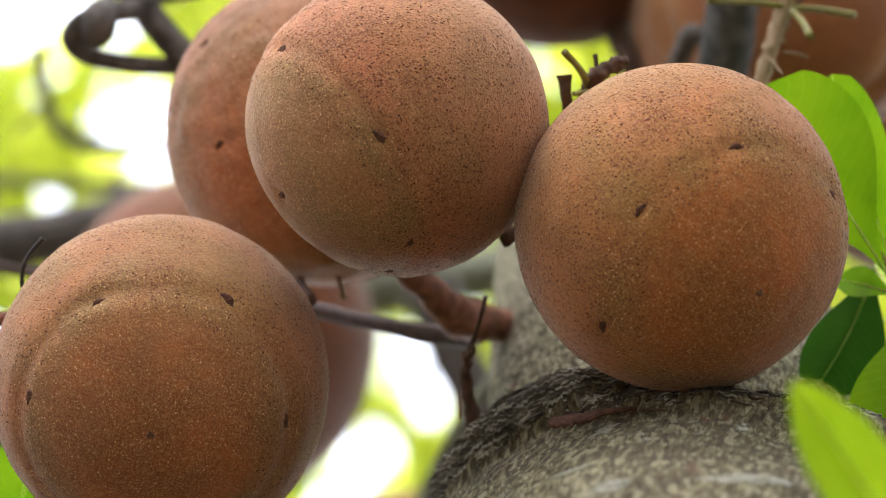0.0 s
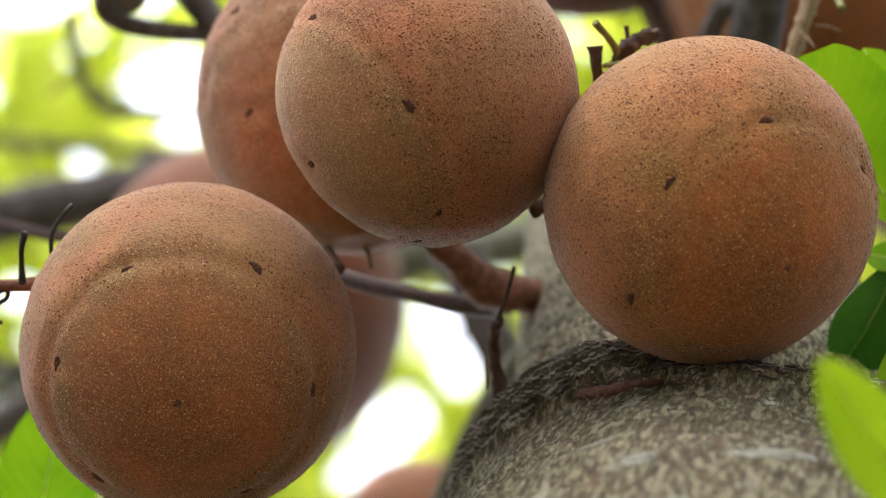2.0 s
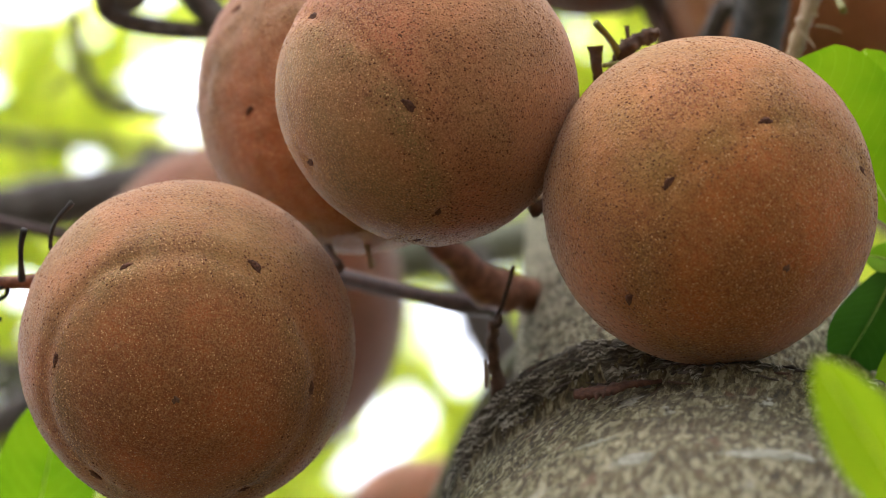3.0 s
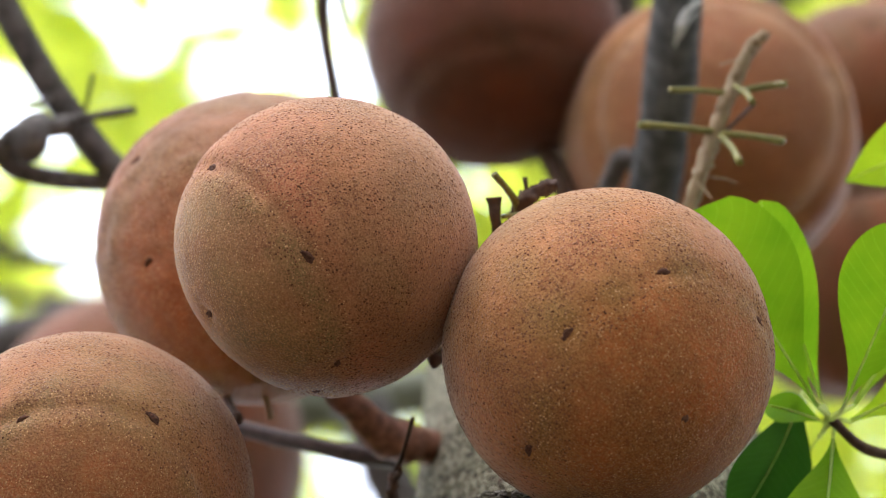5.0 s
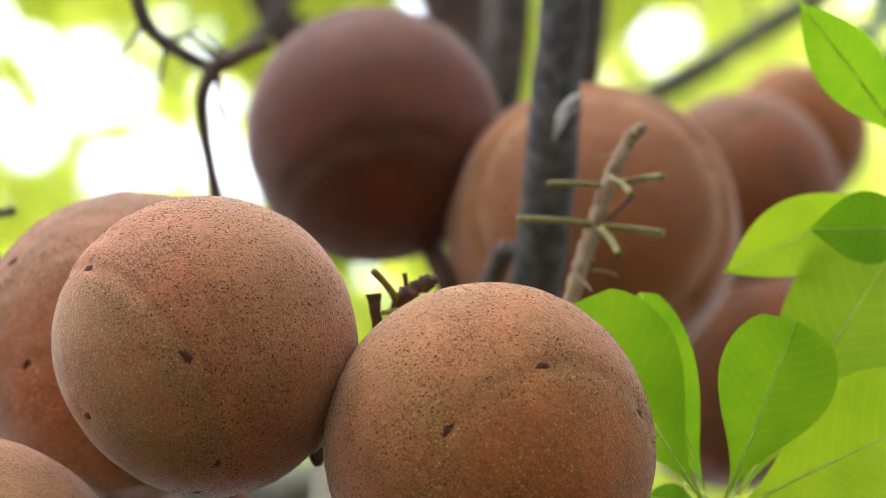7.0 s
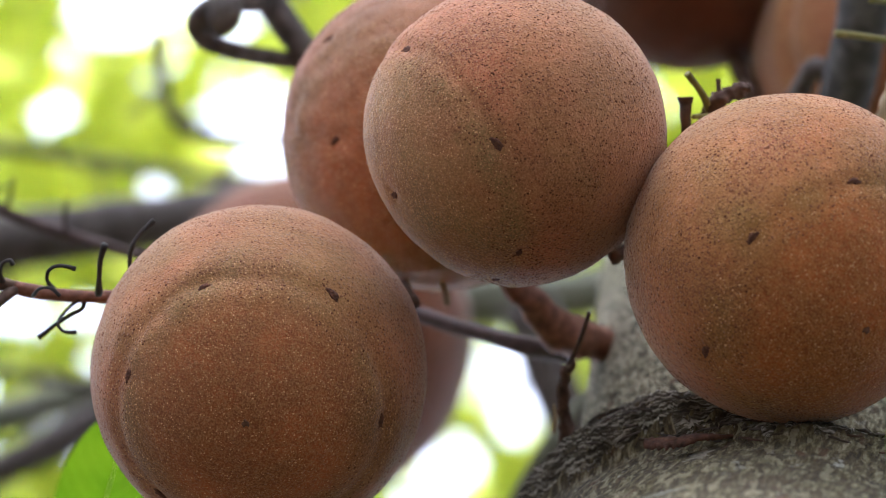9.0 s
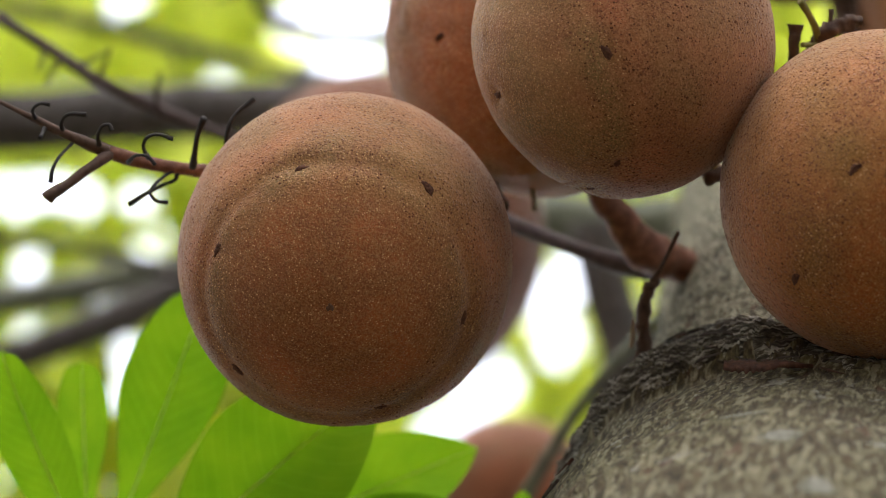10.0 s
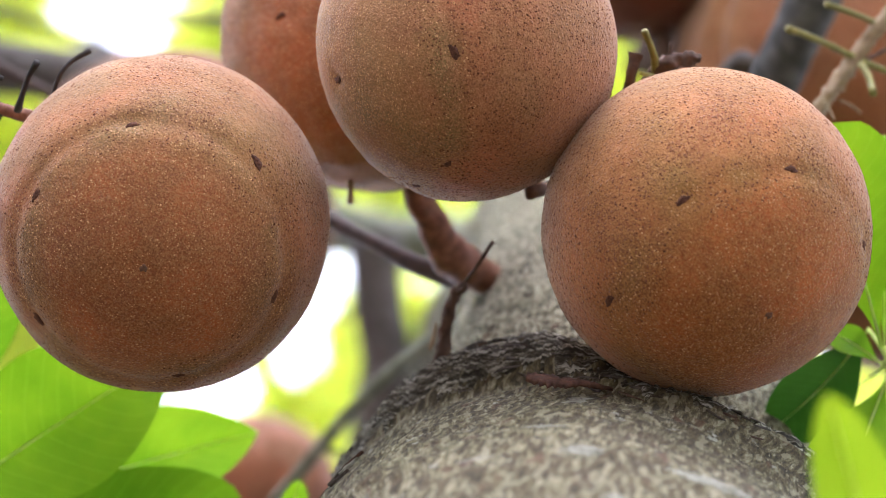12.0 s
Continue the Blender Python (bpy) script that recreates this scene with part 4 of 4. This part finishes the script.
part("bark_scar", collar_mesh(), SCAR_BARK, tree, "dark ragged ring of torn bark")
rng = random.Random(3)
for n in range(150):
    a = radians(172 + n * 1.2 + rng.uniform(-3, 3))
    below = rng.uniform(-0.032, 0.004)
    out, drift, pts = rng.uniform(-0.001, 0.002), rng.uniform(-0.0015, 0.0015), []
    for q in range(4):
        b = a + radians(q * rng.uniform(0.8, 2.0))
        o = Vector((math.cos(b), math.sin(b), 0))
        p, up = bole(o, lip_height(o) + below + drift * q, lip_height(o))
        pts.append(p + o * out)
    w = rng.uniform(0.0003, 0.0009)
    stub(tree, "bark_fibre", pts, [w * 0.5, w, w * 0.9, w * 0.3], rng.choice((TORN, TORN, TORN, LIMB, LIMB, LIMB, TWIG)), "", rough=0.7, grain=350, sides=6, steps=3)


def chip_mesh(points, tall, thick):
    """A flat splintered plate lying along the points, ragged at its edges."""
    path = smooth_path([(*q, h) for q, h in zip(points, tall)], 14)
    bm = bmesh.new()
    rings = []
    for n, (x, y, z, h) in enumerate(path):
        c = Vector((x, y, z))
        out = (c - Vector((0.135, 0.995, z))).normalized()
        up = Vector((0, 0, 1)) - 0.35 * out
        jag = 1 + 0.5 * noise.noise(c * 700) + 0.3 * noise.noise(c * 260)
        low = 1 + 0.5 * noise.noise(c * 620 + Vector((4, 0, 0)))
        ring = [up * h * jag, up * h * 0.5 + out * thick * (1 + noise.noise(c * 500)), up * -h * 0.3 + out * thick * 1.3, up * -h * low - out * thick * 0.3, -out * thick]
        rings.append([bm.verts.new(c + q) for q in ring])
    for r0, r1 in zip(rings, rings[1:]):
        for i in range(5):
            e = (i + 1) % 5
            bm.faces.new((r0[i], r0[e], r1[e], r1[i]))
    bm.faces.new(list(reversed(rings[0])))
    bm.faces.new(rings[-1])
    return bm


rng = random.Random(21)
for n in range(12):  # loose flakes down the flank
    a, below, out = radians(rng.uniform(180, 200)), rng.uniform(0.022, 0.15), rng.uniform(0.0005, 0.003)
    pts = []
    for q in range(4):
        o = Vector((math.cos(a + 0.03 * q), math.sin(a + 0.03 * q), 0))
        p, up = bole(o, lip_height(o) - below + 0.0015 * q, lip_height(o))
        pts.append(p + o * out)
    h = rng.uniform(0.0012, 0.0030)
    part("bark_flake", chip_mesh(pts, [0.3 * h, h, 0.8 * h, 0.2 * h], 0.0008), rng.choice((TORN, LICHEN, CHIP)), tree)
part("bark_chip", chip_mesh([(0.0570, 0.8342, 2.3405), (0.0640, 0.8312, 2.3390), (0.0720, 0.8294, 2.3388), (0.0820, 0.8290, 2.3420), (0.0964, 0.8357, 2.3497)], [0.0042, 0.0056, 0.0052, 0.0034, 0.0010], 0.0010), CHIP, tree, "reddish-brown sliver of loose bark")


# ---- leaves ----
def leaf_bm(base, tip, normal, width, bend, fold, wave=0.0, seed=0, blunt=0.62, grid=(30, 10), point=0.5):
    """An obovate blade from base to tip, arched along its length and folded along its rib."""
    b, t = Vector(base), Vector(tip)
    x = (t - b)
    length = x.length
    x.normalize()
    n = Vector(normal)
    n = (n - n.dot(x) * x).normalized()
    y = n.cross(x)
    bm = bmesh.new()
    uv = bm.loops.layers.uv.new("UVMap")
    rows = []
    for i in range(grid[0] + 1):
        s = i / grid[0]
        half = 0.5 * width * (max(0, math.sin(math.pi * min(1, s ** (1.0 + blunt)))) ** (1.0 - (1 - point) * s) + 0.03 * (1 - s))
        half = max(half, 0.0006)
        row = []
        for j in range(grid[1] + 1):
            c = 2 * j / grid[1] - 1
            arch = bend * length * 4 * s * (1 - s)
            lift = fold * half * abs(c) + wave * length * math.sin(9 * s + seed) * c * abs(c) * 0.25 * math.sin(math.pi * s)
            row.append((bm.verts.new(b + x * length * s + y * half * c * math.cos(fold * 0.7) + n * (arch + lift)), s, 0.5 + 0.5 * c))
        rows.append(row)
    for r0, r1 in zip(rows, rows[1:]):
        for j in range(grid[1]):
            quad = (r0[j], r0[j + 1], r1[j + 1], r1[j])
            f = bm.faces.new([q[0] for q in quad])
            for loop, q in zip(f.loops, quad):
                loop[uv].uv = q[1:]
    mid = [Vector(r[grid[1] // 2][0].co) for r in rows]
    return bm, mid, n


def leaf(parent, base, tip, normal, width, bend=0.06, fold=0.15, wave=0.05, material=LEAF, seed=0, blunt=0.62, stalk=None, point=0.5):
    bm, mid, n = leaf_bm(base, tip, normal, width, bend, fold, wave, seed, blunt, point=point)
    blade = part("leaf", bm, material, parent)
    pts = [m + n * 0.0003 for m in mid[::3]]
    part("midrib", tube(pts, [0.0006 * (1 - 0.8 * i / (len(pts) - 1)) for i in range(len(pts))], sides=6, steps=2), RIB, blade)
    if stalk:
        s = Vector(stalk)
        part("leaf_stalk", tube([s, (s + Vector(base)) / 2 + n * 0.002, base], [0.0018, 0.0013, 0.0011], sides=8, steps=4), RIB, blade)
    return blade


# whorl beside the resting fruit
right_leaves = thing("leaf_cluster", "whorl of bright green obovate leaves on a twig", "leaves", "leaf clusters", at=(0.2322, 0.8572, 2.4420))
HUB = (0.2322, 0.8572, 2.4420)
part("twig", tube([HUB, *[(0.2507, 0.8750, 2.4398), (0.2831, 0.8968, 2.4491), (0.3632, 0.9708, 2.4706)], (0.26, 0.90, 2.16), (0.15, 0.82, 2.10)], [0.0022, 0.0026, 0.003, 0.0036, 0.004, 0.005], sides=10, rough=0.2, grain=150), TWIG, right_leaves, "dark brown twig")
leaf(right_leaves, (0.2262, 0.8533, 2.4458), (0.1663, 0.7910, 2.5177), (0.0341, -0.7131, -0.7002), 0.06448, 0.03, 0.12, stalk=HUB, seed=1, blunt=1.0, point=0.3)
leaf(right_leaves, (0.2315, 0.8644, 2.4583), (0.2018, 0.7966, 2.5323), (-0.3477, -0.6717, -0.6542), 0.03439, 0.03, 0.2, stalk=HUB, seed=11, blunt=0.8, point=0.4)
leaf(right_leaves, (0.2354, 0.8452, 2.4369), (0.2700, 0.7786, 2.4902), (0.0340, -0.7778, -0.6276), 0.0570, 0.04, 0.22, stalk=HUB, seed=2, blunt=1.0, point=0.3)
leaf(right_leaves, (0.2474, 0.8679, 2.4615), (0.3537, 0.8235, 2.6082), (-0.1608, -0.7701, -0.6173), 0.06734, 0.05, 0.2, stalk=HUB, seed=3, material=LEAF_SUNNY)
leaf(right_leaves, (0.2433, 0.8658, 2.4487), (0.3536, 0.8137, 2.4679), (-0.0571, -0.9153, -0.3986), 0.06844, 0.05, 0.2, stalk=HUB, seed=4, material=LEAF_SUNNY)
leaf(right_leaves, (0.2310, 0.8667, 2.4490), (0.2041, 0.8696, 2.4637), (-0.0490, -0.9790, -0.1979), 0.01881, 0.05, 0.2, stalk=HUB, seed=5)
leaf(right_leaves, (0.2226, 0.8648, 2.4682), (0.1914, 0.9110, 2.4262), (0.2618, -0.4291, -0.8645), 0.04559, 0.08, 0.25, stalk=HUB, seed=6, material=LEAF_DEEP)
leaf(right_leaves, (0.2358, 0.8726, 2.4452), (0.2161, 0.9019, 2.3563), (0.0800, -0.7480, -0.6589), 0.05104, 0.05, 0.25, stalk=HUB, seed=7)
leaf(right_leaves, (0.2311, 0.8809, 2.4531), (0.1913, 0.9586, 2.4441), (0.1626, -0.8920, -0.4218), 0.01658, 0.05, 0.25, stalk=HUB, seed=8)

# whorl higher up, reaching in
high_leaves = thing("leaf_cluster", "bright green leaves hanging into view", "leaves", "leaf clusters", at=(0.3566, 0.7865, 2.6091))
HUB = (0.3566, 0.7865, 2.6091)
part("twig", tube([HUB, *[(0.3981, 0.8263, 2.6021), (0.4418, 0.9196, 2.5798), (0.4565, 1.0369, 2.4806)], (0.28, 0.88, 2.1), (0.13, 0.76, 2.02)], [0.0022, 0.0026, 0.003, 0.0036, 0.004, 0.005], sides=10, rough=0.2, grain=150), TWIG, high_leaves, "dark brown twig")
leaf(high_leaves, (0.3449, 0.7937, 2.6041), (0.2530, 0.8202, 2.5750), (0.0332, -0.8571, -0.5140), 0.0400, 0.05, 0.2, stalk=HUB, seed=1, blunt=0.3, point=1.0, material=LEAF_SUNNY)
leaf(high_leaves, (0.3500, 0.7781, 2.5573), (0.2843, 0.7659, 2.5434), (-0.0650, -0.7127, -0.6984), 0.03626, 0.05, 0.2, stalk=HUB, seed=2, blunt=0.3, point=1.0)
leaf(high_leaves, (0.3508, 0.7733, 2.6206), (0.2852, 0.6931, 2.6338), (-0.3477, -0.6717, -0.6542), 0.03439, 0.05, 0.25, stalk=HUB, seed=3, blunt=0.4, point=1.0)

# leaf close to the lens, before the trunk
near_leaf = thing("leaf_cluster", "soft bright green leaf in front of the trunk", "leaves", "leaf clusters", at=(0.1664, 0.6409, 2.1152))
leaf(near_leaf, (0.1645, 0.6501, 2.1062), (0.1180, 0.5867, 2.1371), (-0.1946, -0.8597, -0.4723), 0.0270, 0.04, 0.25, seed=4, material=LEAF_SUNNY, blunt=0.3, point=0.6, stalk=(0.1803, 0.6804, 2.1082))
part("twig", tube([(0.1803, 0.6804, 2.1082), (0.2027, 0.7692, 2.1165), (0.24, 0.76, 1.96), (0.10, 0.68, 1.9)], [0.002, 0.0024, 0.003, 0.004], sides=8), TWIG, near_leaf, "dark brown twig")

# whorl below the hanging fruit
left_leaves = thing("leaf_cluster", "whorl of bright green leaves below a fruit", "leaves", "leaf clusters", at=(-0.2106, 1.0873, 2.3211))
HUB, LOW = (-0.2302, 1.0671, 2.3422), (-0.2106, 1.0873, 2.3211)
part("twig", tube([HUB, LOW, (-0.1829, 1.1189, 2.2881), (-0.06, 0.84, 2.05), (0.0, 0.72, 1.95)], [0.0030, 0.0036, 0.0042, 0.005, 0.006], sides=10, rough=0.2, grain=150), TWIG, left_leaves, "dark brown twig")
leaf(left_leaves, (-0.2372, 1.0722, 2.3532), (-0.2623, 1.0229, 2.4387), (0.0012, -0.7947, -0.6070), 0.02707, 0.03, 0.2, stalk=HUB, seed=1, blunt=1.0, point=0.3)
leaf(left_leaves, (-0.2273, 1.0723, 2.3534), (-0.2047, 1.0003, 2.4815), (0.1918, -0.8045, -0.5621), 0.05296, 0.04, 0.2, stalk=HUB, seed=2, blunt=0.75, point=0.4)
leaf(left_leaves, (-0.1987, 1.0504, 2.3278), (-0.1033, 0.9895, 2.4297), (0.0537, -0.9014, -0.4296), 0.07594, 0.06, 0.25, stalk=LOW, seed=3, blunt=0.2, point=0.8)
leaf(left_leaves, (-0.1846, 1.0849, 2.3580), (-0.0490, 1.0509, 2.4490), (-0.0581, -0.9280, -0.3681), 0.05639, 0.05, 0.2, stalk=LOW, seed=4, blunt=0.5, point=0.8)
leaf(left_leaves, (-0.1797, 1.0690, 2.3251), (-0.0419, 1.0440, 2.3899), (-0.0750, -0.9538, -0.2909), 0.0590, 0.05, 0.2, stalk=LOW, seed=5, blunt=0.6, point=0.4)
leaf(left_leaves, (-0.2329, 1.0560, 2.3373), (-0.2911, 0.9711, 2.3932), (-0.1895, -0.7542, -0.6286), 0.03692, 0.05, 0.2, stalk=HUB, seed=6, blunt=0.3)
leaf(left_leaves, (-0.2331, 1.0571, 2.3362), (-0.3000, 1.0331, 2.3263), (-0.2459, -0.9162, -0.3164), 0.03124, 0.05, 0.2, stalk=HUB, seed=7, blunt=0.3)
leaf(left_leaves, (-0.2040, 1.0558, 2.3051), (-0.1393, 1.0330, 2.2482), (-0.0396, -0.8932, -0.4479), 0.04222, 0.05, 0.2, stalk=LOW, seed=8, blunt=0.3)
leaf(left_leaves, (-0.1520, 1.1649, 2.3466), (-0.0280, 1.1073, 2.4106), (-0.0991, -0.9283, -0.3585), 0.05066, 0.05, 0.2, stalk=LOW, seed=12, blunt=0.5, point=0.6)
leaf(left_leaves, (-0.2244, 1.0519, 2.2848), (-0.1577, 1.0153, 2.2745), (-0.1086, -0.9941, -0.0070), 0.02901, -0.06, -0.3, stalk=HUB, seed=13, blunt=0.4, point=0.7, material=LEAF_PALE)
leaf(left_leaves, (-0.1984, 1.1458, 2.3676), (-0.0866, 1.1125, 2.4386), (-0.0762, -0.8957, -0.4381), 0.04605, 0.05, 0.2, stalk=LOW, seed=14, blunt=0.5, point=0.6)
leaf(left_leaves, (-0.1988, 1.1423, 2.3375), (-0.0921, 1.1407, 2.3735), (-0.0991, -0.9283, -0.3585), 0.05834, 0.05, 0.2, stalk=LOW, seed=15, blunt=0.5, point=0.6)
# lone leaf between the whorl and the trunk
slim_leaf = thing("leaf_cluster", "slim bright green leaf beside the trunk", "leaves", "leaf clusters", at=(-0.0184, 1.0894, 2.3494))
leaf(slim_leaf, (-0.0184, 1.0894, 2.3494), (-0.0210, 1.0419, 2.4186), (0.2639, -0.8137, -0.5179), 0.02207, 0.04, 0.25, seed=9, blunt=0.4, stalk=(-0.0152, 1.1134, 2.3230))
part("twig", tube([(-0.0152, 1.1134, 2.3230), (0.0045, 1.1154, 2.2704), (0.0, 0.73, 1.98)], [0.0016, 0.002, 0.003], sides=8), RIB, slim_leaf)


# ---- canopy ----
# where the crown is open to the sky, in degrees: yaw, pitch, half width
OPEN_SKY = [(-6.5, 53.8, 1.0), (-14.8, 50.1, 1.6), (-13.0, 50.9, 0.9), (-1.3, 52.4, 0.75), (-8.2, 52.5, 0.6), (0.2, 42.3, 0.5), (0.0, 52.1, 0.6), (-9.6, 53.2, 0.55), (0.1, 43.4, 0.45),
            (-1.4, 40.9, 0.4), (-4.6, 53.8, 0.6), (15.9, 54.2, 0.45), (-7.8, 47.5, 0.6), (-10.3, 50.0, 0.5), (-9.3, 48.2, 0.5),
            (-2.0, 40.2, 0.4), (-5.2, 52.1, 0.5), (-10.2, 54.9, 0.5), (-3.7, 52.4, 0.5), (-8.0, 48.5, 0.5), (-17.1, 42.0, 0.5), (-11.0, 39.2, 0.5), (-10.6, 47.2, 0.4),
            (0.5, 44.1, 0.4)]
PINHOLES = [(-10.8, 48.0), (-9.0, 47.3), (-0.9, 53.8), (-6.4, 55.0), (-8.1, 54.6), (7.0, 55.5), (16.7, 53.7), (-16.0, 47.2), (-10.0, 48.3), (-14.6, 45.5),
            (-16.3, 44.9), (-16.0, 42.5), (-14.9, 42.7), (-13.4, 43.0), (-12.8, 42.2), (-15.8, 40.7), (-15.2, 39.2), (-12.2, 39.5), (-11.8, 38.7), (-2.9, 39.7), (-11.9, 46.1), (-13.5, 40.5)]


def heading(yaw, pitch):
    return Vector((math.sin(yaw) * math.cos(pitch), math.cos(yaw) * math.cos(pitch), math.sin(pitch)))


def add_leaf(verts, faces, rng, p, size, droop=0.2):
    """One arched blade with a crease along its rib, pointing anywhere but mostly level."""
    x = Vector((rng.gauss(0, 1), rng.gauss(0, 1), rng.gauss(0, 0.5))).normalized()
    y = (Matrix.Rotation(rng.uniform(-0.6, 0.6), 3, x) @ Vector((0, 0, 1)).cross(x)).normalized()
    z = x.cross(y)
    ln = size * rng.uniform(0.75, 1.3)
    wd = ln * rng.uniform(0.3, 0.42)
    first = len(verts)
    for s, hw in ((0, 0.08), (0.3, 0.75), (0.7, 1.0), (0.9, 0.7), (1.0, 0.12)):
        m = p + x * ln * (s - 0.5) - z * droop * ln * s * s
        verts += [m - y * wd * hw * 0.5 + z * 0.05 * ln, m, m + y * wd * hw * 0.5 + z * 0.05 * ln]
    for n in range(4):
        a = first + 3 * n
        faces += [(a, a + 1, a + 4, a + 3), (a + 1, a + 2, a + 5, a + 4)]


def foliage(name, label, verts, faces, material):
    me = bpy.data.meshes.new(name)
    me.from_pydata(verts, [], faces)
    me.polygons.foreach_set("use_smooth", [True] * len(me.polygons))
    me.materials.append(material)
    tagged(new(name, me), label, "foliage", kind="stuff")


def crown_behind():
    """Sprays of leaves well behind the fruits, with the sky showing through in places."""
    eye, rng = Vector((0, 0, 1.6)), random.Random(8)
    mid = np.array([heading(radians(a), radians(b)) for a, b, c in OPEN_SKY] + [heading(radians(a), radians(b)) for a, b in PINHOLES])
    wide = np.cos(np.radians([c * (0.74 if c < 0.55 else 0.66 if c < 0.8 else 0.58) for a, b, c in OPEN_SKY] + [0.27] * len(PINHOLES)))
    verts, faces = [], []
    for n in range(4800):
        d = heading(rng.uniform(-0.45, 0.42), rng.uniform(0.45, 1.15))
        if n >= 4200:  # the crown is denser low down on one side
            d = heading(rng.uniform(-0.40, -0.10), rng.uniform(0.52, 0.84))
        c = eye + d * rng.uniform(6.4, 8.4)
        for k in range(6):
            more_v, more_f = [], []
            add_leaf(more_v, more_f, rng, c + Vector((rng.gauss(0, 0.14), rng.gauss(0, 0.14), rng.gauss(0, 0.11))), rng.choice((0.08, 0.13, 0.17, 0.22)))
            way = np.array([(q - eye).normalized() for q in more_v])
            if (way @ mid.T < wide).all():
                faces += [tuple(len(verts) + i for i in f) for f in more_f]
                verts += more_v
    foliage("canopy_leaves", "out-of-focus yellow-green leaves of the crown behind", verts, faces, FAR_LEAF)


def unseen_shade():
    """Leaves added out of view, round and above, to block part of the skylight."""
    rng, spread = random.Random(9), 0.25
    verts, faces = [], []
    made = 0
    while made < 5200:
        rise = rng.uniform(-0.05, 0.35) if made % 4 == 0 else rng.uniform(-0.05, 0.8) if rng.random() < 0.86 else rng.uniform(0.8, 1.0)
        d = heading(rng.uniform(-math.pi, math.pi), math.asin(rise))
        if d.angle(heading(0, 0.78)) < 0.52:
            continue
        made += 1
        c = Vector((0, 0.5, 1.6)) + d * rng.uniform(3.0, 6.0)
        for k in range(5):
            add_leaf(verts, faces, rng, c + Vector((rng.gauss(0, spread), rng.gauss(0, spread), rng.gauss(0, 0.7 * spread))), 0.24)
    foliage("overhead_leaves", "dense unseen green leaves added round and above to block skylight", verts, faces, SHADE_LEAF)


crown_behind()
unseen_shade()
